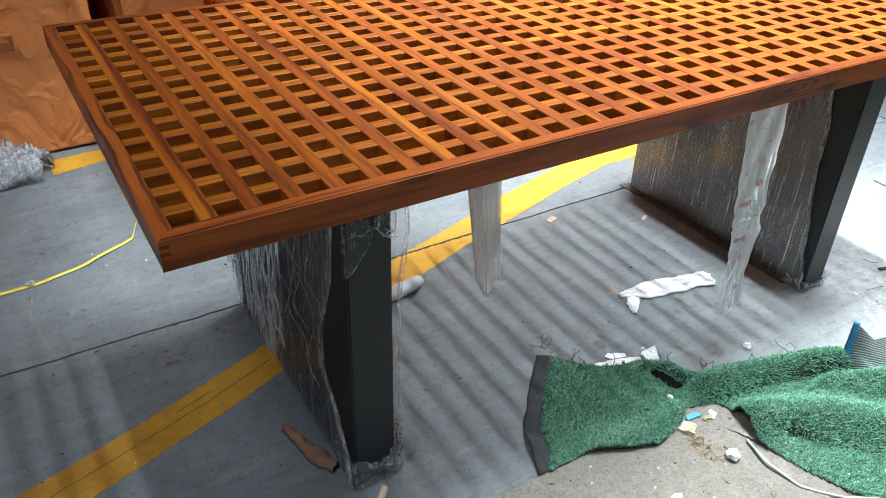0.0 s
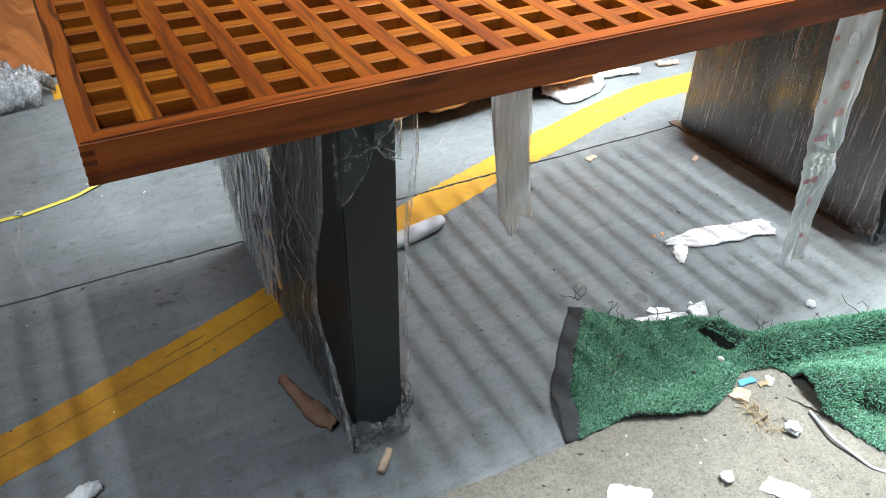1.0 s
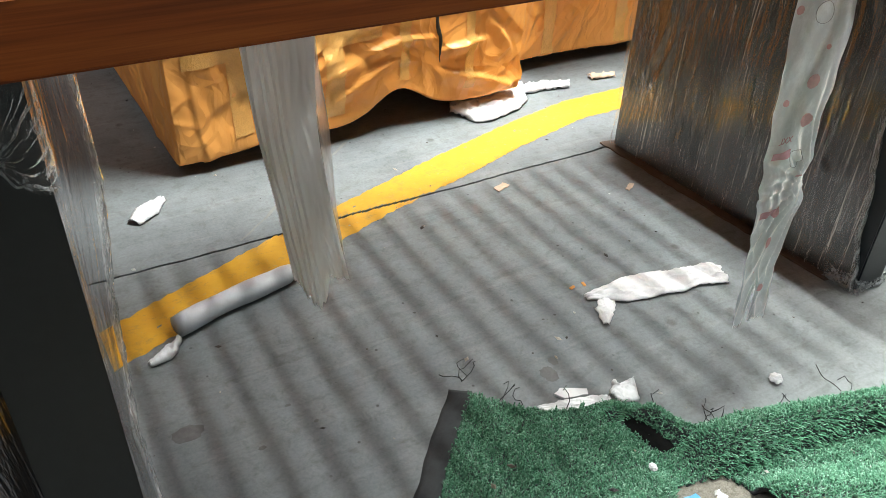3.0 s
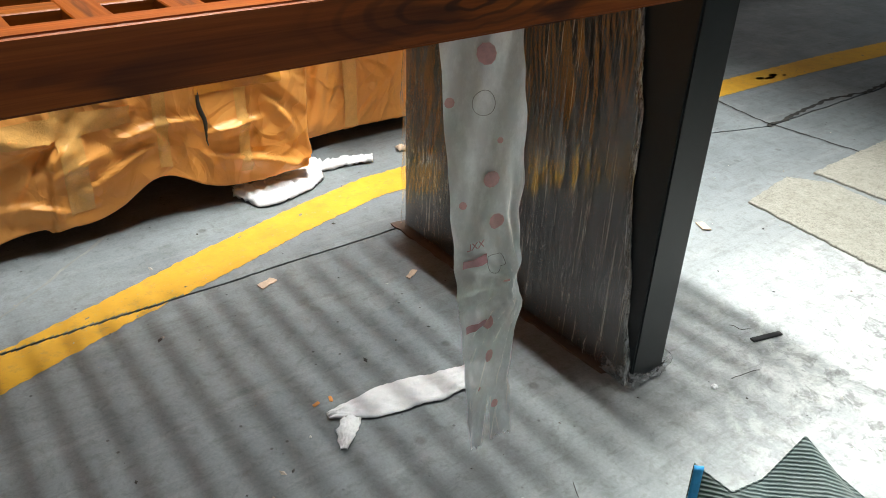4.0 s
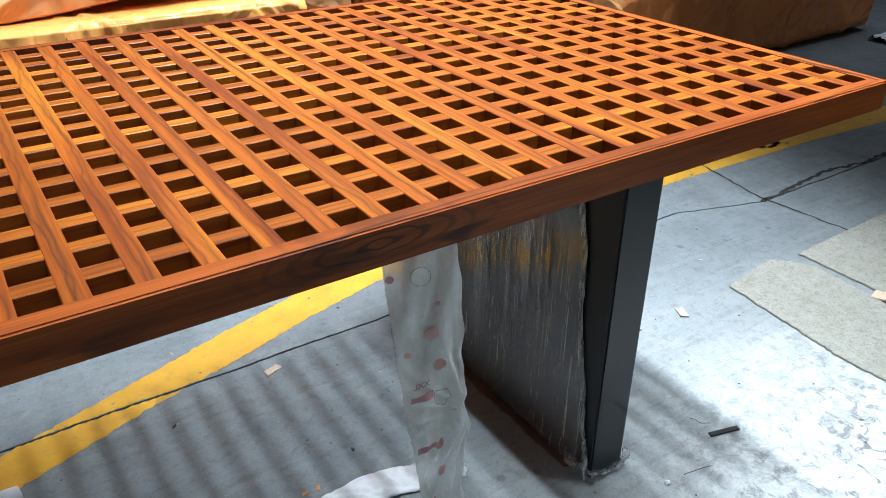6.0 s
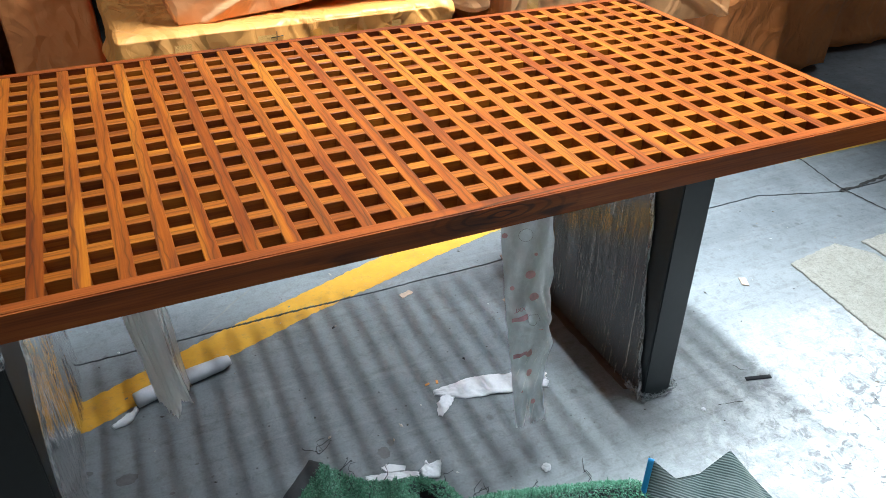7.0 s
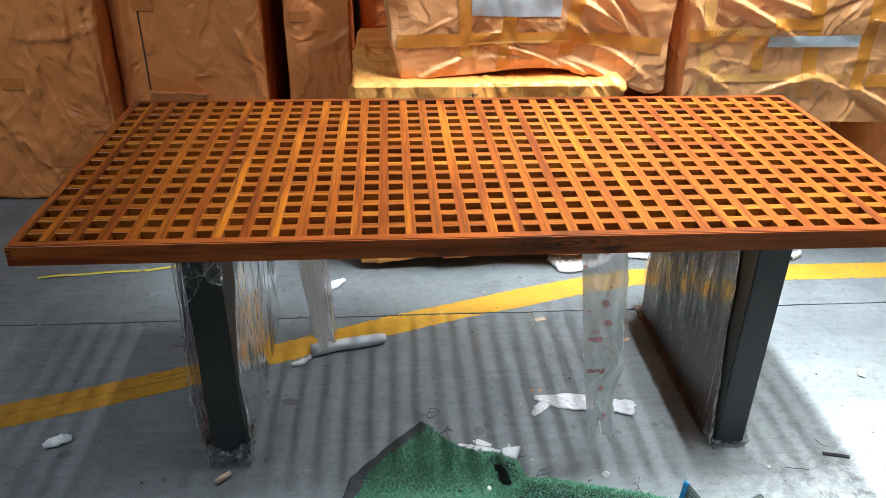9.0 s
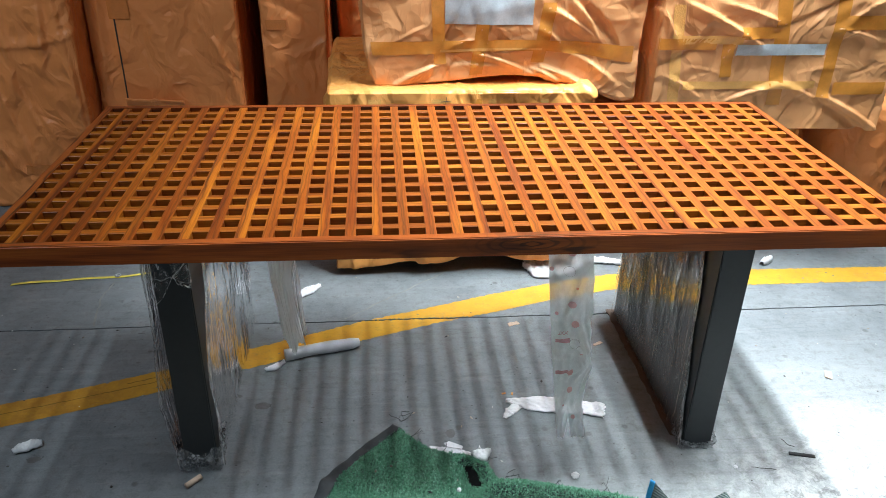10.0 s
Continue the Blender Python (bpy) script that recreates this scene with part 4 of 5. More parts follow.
# ---------------------------------------------------------------- paper-wrapped bundles
class Bundle:
    """A piece of furniture wrapped in crumpled kraft paper: a soft box with creases and folds."""

    def __init__(self, label, b, seed, amp=0.022, mat=None, group="wrapped bundles", folds=0.0, fold_dir=(1.0, 0.0, 0.35), sag=None, cell=0.0048, round_=0.020, creases=(), busy=30, crush=0.42):
        self.b, self.seed, self.amp, self.folds, self.fold_dir, self.sag, self.round = b, seed, amp, folds, fold_dir, sag, round_
        self.busy, self.crush = busy, crush
        x0, x1, y0, y1, z0, z1 = b
        pick = random.Random(seed)
        self.ridges = []
        base = math.atan2(fold_dir[0], -fold_dir[2])
        self.way = (math.cos(base), math.sin(base))
        self.table = [pick.uniform(-1, 1) for _ in range(997)]
        for k in range(int(self.busy * (x1 - x0) * min(z1 - z0, 1.5) / 0.7) + 8):
            ang = base + pick.gauss(0, 0.75)
            wide = 0.007 + 0.034 * pick.random() ** 2.2
            self.ridges.append((pick.uniform(x0, x1), pick.uniform(z0, min(z1, 1.7)), math.cos(ang), math.sin(ang), wide, wide * pick.uniform(3.0, 8.0), pick.choice((1, 1, -1)) * wide * pick.uniform(0.16, 0.34), pick.uniform(0.12, 0.45), pick.uniform(-1.2, 1.2)))
        for xa, za, xb, zb, wide, tall in creases:
            l = math.hypot(xb - xa, zb - za)
            self.ridges.append(((xa + xb) / 2, (za + zb) / 2, (xb - xa) / l, (zb - za) / l, wide, l * 0.6, tall, 0.28, 0.35))
        self.c = ((x0 + x1) / 2, (y0 + y1) / 2, (z0 + z1) / 2)
        self.root = thing("wrapped_bundle", label, "wrapped package", (0, 0, 0), group)
        verts, faces = [], []
        sides = (((0, 0), 1, 2, 0), ((0, 1), 1, 2, 0), ((1, 0), 0, 2, 1), ((1, 1), 0, 2, 1), ((2, 0), 0, 1, 2), ((2, 1), 0, 1, 2))
        for (axis, end), a, c, _ in sides:
            size = [x1 - x0, y1 - y0, z1 - z0]
            steps = [max(4, int(size[k] / (cell if k != 1 else max(cell * 3, 0.018)))) for k in range(3)]
            nu, nv = steps[a], steps[c]
            k = len(verts)

            def fn(u, v):
                q = [0, 0, 0]
                q[axis], q[a], q[c] = end, u, v
                return self.at(*q)
            gv, gf = grid(fn, nu, nv)
            verts += gv
            flip = (end == 1) != (axis == 1)
            faces += [tuple(i + k for i in (f if flip else f[::-1])) for f in gf]
        bm = bmesh.new()
        bv = [bm.verts.new(p) for p in verts]
        for f in faces:
            bm.faces.new([bv[i] for i in f])
        bmesh.ops.remove_doubles(bm, verts=bm.verts[:], dist=0.002)
        me = from_bm("wrapping", bm, mat or M_PAPER, True)
        part("wrapping", me, self.root, "creased orange-brown kraft paper")

    def at(self, s, d, t, off=0.0):
        """The place on the wrapping at the shares s, d and t of its width, depth and height."""
        x0, x1, y0, y1, z0, z1 = self.b
        size = (x1 - x0, y1 - y0, z1 - z0)
        p = [x0 + s * size[0], y0 + d * size[1], z0 + t * size[2]]
        n = Vector()
        # rounded corners
        for k, q in enumerate((s, d, t)):
            w = size[k]
            lo, hi = q * w, (1 - q) * w
            r = self.round
            if lo < r:
                n[k] -= (1 - lo / r) ** 2
            if hi < r:
                n[k] += (1 - hi / r) ** 2
        face = Vector([-1.0 if q == 0 else 1.0 if q == 1 else 0.0 for q in (s, d, t)])
        m = (n + face * 0.001)
        m = m.normalized() if m.length > 1e-6 else face
        crowd = max(0.0, sum(abs(v) > 0.3 for v in n) - 1)
        for k in range(3):
            p[k] -= n[k] * self.round * 0.30 * min(1.0, crowd)
        x, y, z = p
        sd = self.seed
        px, pz = x + 0.55 * (y - y0), z - 0.45 * (y - y0)
        crease = 0.0
        for cx, cz, ux, uz, wide, long, tall, steep, bow in (self.ridges if d < 0.6 else ()):
            ex, ez = px - cx, pz - cz
            l = (ex * ux + ez * uz) / long
            if l > 1 or l < -1:
                continue
            q = (ez * ux - ex * uz) / wide + bow * l * l
            k = 1 - q / steep if q > 0 else 1 + q
            if k > 0:
                crease += tall * k * (1 - l * l)
        g = 0.0
        if d < 0.6:
            g = self.crush * (self.facets(px, pz, 0.16, 0.022, 0) + self.facets(px, pz, 0.055, 0.0075, 7) + self.facets(px, pz, 0.019, 0.0018, 13)) * min(1.0, 12 * (1 - t) + 0.15, 10 * t + 0.2)
        if self.folds:
            fx, fy, fz = self.fold_dir
            ph = (x * fx + y * fy + z * fz) * 9 + 2.2 * n3(x * 1.6, y * 1.6 + sd, z * 1.1)
            g += self.folds * ((1 - abs(math.sin(ph))) ** 2 - 0.3) * max(0.0, 0.3 + 1.3 * n3(x * 2.3, z * 2.3, sd))
        h = crease + g + off
        big = self.amp * 0.45 * n3(x * 1.3, y * 1.3, z * 1.3 + sd)
        out = Vector((x, y, z)) + m * (h + big)
        if self.sag:
            out = self.sag(out, s, d, t)
        out.z = max(out.z, 0.004)
        return out

    def facets(self, x, z, size, tall, seed):
        """Flat facets with sharp edges, as in crushed paper, longer along the folds."""
        x += size * 0.5 * n3(x * 5, z * 5, self.seed + seed)
        z += size * 0.5 * n3(x * 5, z * 5, self.seed + seed + 40)
        a = (x * self.way[0] + z * self.way[1]) / (size * 2.0)
        b = (z * self.way[0] - x * self.way[1]) / size + 0.5 * a
        i, j = math.floor(a), math.floor(b)
        fa, fb = a - i, b - j

        def at(p, q):
            return self.table[(p * 57 + q * 131 + seed * 17) % 997]
        if fa + fb < 1:
            return tall * (at(i, j) * (1 - fa - fb) + at(i + 1, j) * fa + at(i, j + 1) * fb)
        return tall * (at(i + 1, j + 1) * (fa + fb - 1) + at(i + 1, j) * (1 - fb) + at(i, j + 1) * (1 - fa))

    def band(self, name, s0, s1, t0, t1, mat, label, off=0.0022, slant=0.0):
        """A strip stuck on the front."""
        nu, nv = max(3, int(abs(s1 - s0) * (self.b[1] - self.b[0]) / 0.012)), max(3, int(abs(t1 - t0) * (self.b[5] - self.b[4]) / 0.012))
        me = mesh(name, *grid(lambda u, v: self.at(min(max(s0 + u * (s1 - s0) + slant * v, 0.001), 0.999), 0, min(max(t0 + v * (t1 - t0), 0.001), 0.999), off), nu, nv), mat)
        return part(name, me, self.root, label)


def share(b, x=None, z=None):
    return (x - b[0]) / (b[1] - b[0]) if z is None else (z - b[4]) / (b[5] - b[4])


def sag_low(p, s, d, t):
    """The underside hangs lower at one end and is tucked up in the middle."""
    if t < 0.35:
        lift = 0.055 * (1.35 * math.exp(-((s - 0.60) / 0.10) ** 2) + 0.35 * math.exp(-((s - 0.3) / 0.1) ** 2) - 0.45 * (1 - s))
        p.z += lift * (1 - t / 0.35)
    return p


B_LOW = (0.655, 1.600, 1.165, 1.98, 0.045, 0.735)
low = Bundle("long low package in taped orange kraft paper on the floor", B_LOW, 1.7, 0.024, folds=0.003, busy=60, crush=0.75, fold_dir=(0.8, 0, 1.0), sag=sag_low,
             creases=((0.70, 0.62, 0.98, 0.30, 0.07, 0.020), (0.86, 0.60, 1.16, 0.34, 0.06, 0.018), (1.02, 0.62, 1.36, 0.40, 0.055, 0.016), (1.18, 0.46, 1.56, 0.30, 0.06, 0.018), (0.72, 0.34, 1.10, 0.22, 0.06, 0.016), (1.40, 0.66, 1.58, 0.42, 0.05, 0.015), (0.75, 0.15, 1.2, 0.30, 0.05, -0.014), (1.114, 0.216, 1.315, 0.242, 0.035, 0.018), (0.996, 0.181, 1.099, 0.211, 0.03, 0.015), (1.211, 0.226, 1.254, 0.150, 0.03, 0.015), (0.961, 0.174, 1.084, 0.281, 0.04, 0.020), (1.478, 0.273, 1.569, 0.159, 0.035, 0.015), (1.336, 0.205, 1.473, 0.220, 0.030, 0.022), (1.341, 0.150, 1.571, 0.075, 0.040, 0.020), (1.05, 0.14, 1.22, 0.17, 0.030, 0.015), (0.88, 0.13, 1.02, 0.10, 0.035, 0.016)))
for xa, xb, lab in ((0.80, 0.845, "clear"), (1.165, 1.20, "brown"), (1.265, 1.305, "brown"), (1.02, 1.07, "clear"), (1.222, 1.250, "clear"), (1.408, 1.436, "clear")):
    low.band("tape", share(B_LOW, xa), share(B_LOW, xb), 0.06 if lab == "clear" else 0.45, 0.955, M_TAPE if lab == "brown" else M_CLEAR_TAPE, lab + " packing tape")
low.band("tape", 0.05, 0.55, 0.30, 0.37, M_CLEAR_TAPE, "clear packing tape", 0.003)
low.band("tape", 0.70, 0.92, 0.36, 0.44, M_TAPE, "brown packing tape", 0.003)
for sx0, sz0, sx1, sz1 in ((1.055, 0.695, 1.090, 0.699), (1.073, 0.712, 1.071, 0.690), (1.071, 0.690, 1.055, 0.655), (1.072, 0.678, 1.090, 0.676), (1.090, 0.676, 1.087, 0.650)):
    pts = [low.at(share(B_LOW, sx0 + (sx1 - sx0) * k / 4), 0, share(B_LOW, None, sz0 + (sz1 - sz0) * k / 4), 0.002) for k in range(5)]
    part("pen_stroke", tube("pen_stroke", pts, 0.0011, M_INK, 4), low.root, "dark pen stroke")
# ink-dark cord painting the shade in the slit where the paper overlaps
pts = [low.at(share(B_LOW, 1.318 + 0.020 * k / 12 + 0.003 * math.sin(k)), 0, share(B_LOW, None, 0.335 - 0.172 * k / 12), 0.0005) for k in range(13)]
part("paper_edge", tube("paper_edge", pts, lambda t: 0.0012 + 0.0042 * math.sin(math.pi * t) ** 1.5, M_INK, 6), low.root, "dark cord for the shade in the paper overlap")


def sag_top(p, s, d, t):
    """Paper pinched to a hanging corner on each side and pulled up between."""
    if t < 0.3:
        up = 0.035 * math.exp(-((s - 0.55) / 0.25) ** 2) - 0.058 * math.exp(-((s - 0.95) / 0.12) ** 2)
        p.z += up * (1 - t / 0.3)
    if s < 0.12 and t < 0.4:
        p.x += 0.05 * (1 - s / 0.12) * (1 - t / 0.4) ** 2
    return p


B_TOP = (0.775, 1.775, 1.245, 2.05, 0.722, 1.45)
top = Bundle("bulky package in orange kraft paper with grey foam showing through", B_TOP, 4.1, 0.028, M_PAPER_PALE, folds=0.004, fold_dir=(0.75, 0, -1.0), sag=sag_top,
             creases=((0.872, 0.728, 1.062, 0.808, 0.035, 0.016), (1.077, 0.863, 1.171, 0.890, 0.02, 0.008), (1.172, 0.843, 1.387, 0.746, 0.030, 0.014), (1.385, 0.771, 1.513, 0.712, 0.03, 0.016), (1.416, 0.787, 1.753, 0.661, 0.05, 0.026), (1.43, 1.012, 1.59, 0.913, 0.04, 0.022), (1.522, 1.027, 1.614, 0.913, 0.035, 0.022), (1.554, 1.027, 1.69, 0.89, 0.045, -0.022), (1.45, 0.86, 1.70, 0.78, 0.04, 0.016), (1.10, 0.80, 1.30, 0.77, 0.03, 0.010), (1.40, 0.95, 1.52, 0.84, 0.03, 0.012)))
top.band("foam_sheet", share(B_TOP, 1.07), share(B_TOP, 1.375), share(B_TOP, None, 0.945), share(B_TOP, None, 1.04), M_FOAM, "grey foam sheet showing through torn paper", 0.003)
for xa, xb, z0, z1, lean in ((1.034, 1.076, 0.80, 1.35, -0.03), (1.160, 1.205, 0.745, 0.945, 0.02), (1.378, 1.425, 0.79, 1.02, 0.03)):
    top.band("tape", share(B_TOP, xa), share(B_TOP, xb), share(B_TOP, None, z0), share(B_TOP, None, z1), M_TAPE, "brown packing tape", 0.0025, lean)
top.band("tape", 0.03, 0.97, share(B_TOP, None, 0.838), share(B_TOP, None, 0.884), M_TAPE, "brown packing tape", 0.0040)
top.band("tape", 0.28, 0.64, share(B_TOP, None, 0.842), share(B_TOP, None, 0.852), M_CLEAR_TAPE, "bright creased edge of clear tape", 0.0060)

B_UNDER = (1.63, 2.50, 1.345, 2.05, 0.035, 0.535)
under = Bundle("package in orange kraft paper standing on the floor", B_UNDER, 6.3, 0.022, folds=0.006, busy=60, crush=0.7)
for s0 in (0.2, 0.52):
    under.band("tape", s0, s0 + 0.05, 0.03, 0.97, M_CLEAR_TAPE, "clear packing tape")

B_RIGHT = (1.815, 2.725, 1.205, 2.0, 0.555, 1.42)
rightb = Bundle("large package in orange kraft paper with crossed tape", B_RIGHT, 8.9, 0.026, M_PAPER_PALE, folds=0.004, fold_dir=(0.6, 0, -0.9),
                creases=((1.91, 1.036, 2.212, 0.881, 0.04, 0.020), (2.029, 1.037, 2.28, 0.958, 0.03, 0.014), (2.455, 0.686, 2.71, 0.537, 0.03, -0.022), (2.47, 0.705, 2.73, 0.56, 0.04, 0.022), (2.09, 0.678, 2.30, 0.75, 0.03, 0.018), (1.83, 1.0, 1.90, 0.88, 0.03, 0.014), (2.30, 0.75, 2.46, 0.68, 0.03, 0.014), (2.45, 0.95, 2.64, 0.90, 0.03, 0.012), (1.86, 0.78, 2.0, 0.70, 0.03, 0.012)))
rightb.band("foam_sheet", share(B_RIGHT, 2.105), share(B_RIGHT, 2.44), share(B_RIGHT, None, 0.845), share(B_RIGHT, None, 0.885), M_FOAM, "grey foam sheet showing through torn paper", 0.004)
for xa, xb, z0, z1, lean in ((2.262, 2.315, 0.66, 1.30, -0.07), (2.062, 2.105, 0.765, 0.90, -0.01), (2.445, 2.490, 0.69, 1.30, 0.01), (1.885, 1.925, 0.66, 1.02, -0.03)):
    rightb.band("tape", share(B_RIGHT, xa), share(B_RIGHT, xb), share(B_RIGHT, None, z0), share(B_RIGHT, None, z1), M_TAPE if xa > 2 else M_CLEAR_TAPE, "packing tape", 0.0025, lean)
for xa, xb, z0, z1, mat in ((1.82, 2.03, 0.865, 0.905, M_TAPE), (2.11, 2.28, 0.905, 0.945, M_TAPE), (2.49, 2.70, 0.935, 0.985, M_TAPE), (2.50, 2.70, 0.700, 0.745, M_TAPE), (1.93, 2.43, 0.722, 0.750, M_CLEAR_TAPE), (1.90, 2.12, 0.885, 0.915, M_CLEAR_TAPE)):
    rightb.band("tape", share(B_RIGHT, xa), share(B_RIGHT, xb), share(B_RIGHT, None, z0), share(B_RIGHT, None, z1), mat, "packing tape", 0.0040)

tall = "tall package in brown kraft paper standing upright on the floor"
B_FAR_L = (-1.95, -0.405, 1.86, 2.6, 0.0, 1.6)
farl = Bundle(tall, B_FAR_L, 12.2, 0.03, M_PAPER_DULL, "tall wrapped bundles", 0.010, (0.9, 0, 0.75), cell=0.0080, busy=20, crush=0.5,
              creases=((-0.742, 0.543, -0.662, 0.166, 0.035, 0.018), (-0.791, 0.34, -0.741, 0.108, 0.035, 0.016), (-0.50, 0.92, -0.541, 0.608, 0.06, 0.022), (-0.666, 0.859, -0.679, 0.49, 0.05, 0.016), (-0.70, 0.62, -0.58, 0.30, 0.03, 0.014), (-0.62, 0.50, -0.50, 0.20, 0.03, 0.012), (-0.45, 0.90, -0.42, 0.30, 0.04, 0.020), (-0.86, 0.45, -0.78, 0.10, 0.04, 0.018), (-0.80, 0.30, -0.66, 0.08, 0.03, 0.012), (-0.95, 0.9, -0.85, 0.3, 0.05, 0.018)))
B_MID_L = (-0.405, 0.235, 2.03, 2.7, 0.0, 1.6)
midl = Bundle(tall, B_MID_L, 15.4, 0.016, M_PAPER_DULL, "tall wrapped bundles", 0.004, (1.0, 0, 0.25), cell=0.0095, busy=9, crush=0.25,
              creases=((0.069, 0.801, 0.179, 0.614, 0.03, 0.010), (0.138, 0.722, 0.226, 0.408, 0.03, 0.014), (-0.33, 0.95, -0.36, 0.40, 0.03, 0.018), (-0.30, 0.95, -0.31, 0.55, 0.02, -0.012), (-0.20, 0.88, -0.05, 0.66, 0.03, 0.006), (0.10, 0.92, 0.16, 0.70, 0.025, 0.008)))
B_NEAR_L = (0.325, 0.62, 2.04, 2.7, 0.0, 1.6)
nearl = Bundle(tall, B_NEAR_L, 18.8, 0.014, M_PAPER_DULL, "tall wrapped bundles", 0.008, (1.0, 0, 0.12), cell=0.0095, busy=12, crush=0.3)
for bb, s0, s1, t0, t1 in ((farl, 0.72, 0.78, 0.32, 0.352), (farl, 0.60, 0.66, 0.19, 0.22), (farl, 0.80, 0.90, 0.10, 0.126), (midl, 0.16, 0.30, 0.50, 0.57), (nearl, 0.1, 0.4, 0.47, 0.497), (farl, 0.45, 0.55, 0.37, 0.40)):
    bb.band("tape", s0, s1, t0, t1, M_TAPE_DULL, "glossy brown tape", 0.005)
# ink-dark strip painting the shade line beside the overlapping paper
midl.band("paper_fold", 0.19, 0.20, 0.05, 0.98, M_INK, "dark strip for the shade along the overlapping paper edge", 0.002)


def flap(u, v):
    x = -0.275 + u * 0.25
    return (x, 2.0 - 0.03 * v + 0.006 * n3(u * 5, v * 4, 2), 0.39 + 0.075 * v * (1 - 0.15 * u) + 0.008 * n3(u * 9, 1, 4))


part("paper_flap", thick_sheet("paper_flap", flap, 14, 5, M_PAPER_DULL, 0.004), midl.root, "folded paper flap")

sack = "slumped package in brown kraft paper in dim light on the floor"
# the package from y 2.85 is added to keep the gap before it dark
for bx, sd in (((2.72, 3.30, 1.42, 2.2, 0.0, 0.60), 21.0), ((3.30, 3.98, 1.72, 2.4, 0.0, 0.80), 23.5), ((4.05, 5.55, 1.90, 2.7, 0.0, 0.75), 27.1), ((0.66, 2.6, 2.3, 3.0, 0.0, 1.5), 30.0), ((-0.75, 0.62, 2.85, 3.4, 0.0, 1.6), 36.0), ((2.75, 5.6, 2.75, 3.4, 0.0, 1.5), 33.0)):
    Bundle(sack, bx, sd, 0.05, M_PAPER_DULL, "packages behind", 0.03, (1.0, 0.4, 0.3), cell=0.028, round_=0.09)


# ---------------------------------------------------------------- floor patches
def patch(name, outline, seed, label, height=0.007, mat=M_MORTAR):
    pts = jag(outline, 0.0032, 0.009, seed, True)
    return solid(name, prism(name, pts, 0.0005, height, mat, 0.002), label, "mortar patch")


patch("mortar_patch", [(2.47, 0.462), (2.69, 0.495), (2.76, 0.40), (2.73, 0.05), (2.70, -0.30), (2.42, -0.35), (2.44, -0.08), (2.43, 0.12)], 11, "rough beige mortar patch with a broken edge on the floor")
patch("mortar_patch", [(2.785, 0.47), (3.2, 0.48), (3.65, 0.42), (4.3, 0.2), (4.0, -0.4), (2.77, -0.4), (2.76, 0.06), (2.785, 0.25)], 12, "wide rough beige mortar patch on the floor")
patch("sand_bed", [(0.05, -0.012), (0.36, -0.012), (0.64, -0.022), (1.10, -0.02), (1.42, -0.10), (1.5, -0.6), (1.3, -1.3), (0.0, -1.3)], 13, "granular beige sand and mortar bed beside the turf", 0.010, M_SAND)


# ---------------------------------------------------------------- artificial turf
def inside(x, y, poly):
    c = False
    for (x0, y0), (x1, y1) in zip(poly, poly[1:] + poly[:1]):
        if (y0 > y) != (y1 > y) and x < (x1 - x0) * (y - y0) / (y1 - y0) + x0:
            c = not c
    return c


def near_line(x, y, line):
    """Distance to a line of points and the share along it."""
    best, share_at, total = 9.0, 0.0, 0.0
    lens = [math.dist(a, b) for a, b in zip(line, line[1:])]
    for (x0, y0), (x1, y1), l in zip(line, line[1:], lens):
        k = min(1, max(0, ((x - x0) * (x1 - x0) + (y - y0) * (y1 - y0)) / (l * l)))
        d = math.hypot(x - x0 - k * (x1 - x0), y - y0 - k * (y1 - y0))
        if d < best:
            best, share_at = d, (total + k * l) / sum(lens)
        total += l
    return best, share_at


TURF = [(0.876, 0.262), (0.918, 0.205), (0.953, 0.176), (1.00, 0.156), (1.067, 0.136), (1.108, 0.090), (1.128, 0.030), (1.199, 0.014), (1.323, -0.025), (1.43, -0.060), (1.508, -0.095), (1.60, -0.17), (1.68, -0.26), (1.72, -0.40), (1.66, -0.68), (1.36, -0.66), (1.22, -0.46), (1.15, -0.37), (1.12, -0.287), (1.092, -0.184), (1.122, -0.092), (1.108, -0.050), (1.033, -0.031), (0.986, -0.062), (0.907, -0.083), (0.842, -0.063), (0.755, -0.024), (0.655, -0.022), (0.690, 0.024), (0.706, 0.074), (0.768, 0.149)]
RIDGES = (([(1.12, -0.010), (1.20, -0.022), (1.32, -0.058), (1.46, -0.105)], 0.046, 0.034), ([(1.14, -0.14), (1.28, -0.22), (1.42, -0.36), (1.5, -0.6)], 0.052, 0.055), ([(1.38, -0.14), (1.52, -0.22), (1.64, -0.42)], 0.045, 0.050), ([(0.78, -0.03), (0.9, -0.05), (1.0, -0.03)], 0.016, 0.03), ([(1.045, 0.112), (1.092, 0.082), (1.100, 0.030)], 0.024, 0.014))


def turf_z(x, y):
    z = 0.012 + 0.006 * n3(x * 6, y * 6, 2)
    for line, h, w in RIDGES:
        d, _ = near_line(x, y, line)
        z += h * math.exp(-(d / w) ** 2)
    d, _ = near_line(x, y, [(1.10, -0.068), (1.25, -0.096), (1.378, -0.118), (1.50, -0.165)])
    z -= 0.055 * math.exp(-(d / 0.016) ** 2)
    d, _ = near_line(x, y, [(1.16, -0.21), (1.22, -0.30), (1.36, -0.45), (1.46, -0.62)])
    z -= 0.030 * math.exp(-(d / 0.014) ** 2)
    # open fold beside the twist
    d, _ = near_line(x, y, [(1.057, 0.092), (1.068, 0.028)])
    return max(0.012, z - 0.03 * math.exp(-(d / 0.02) ** 2))


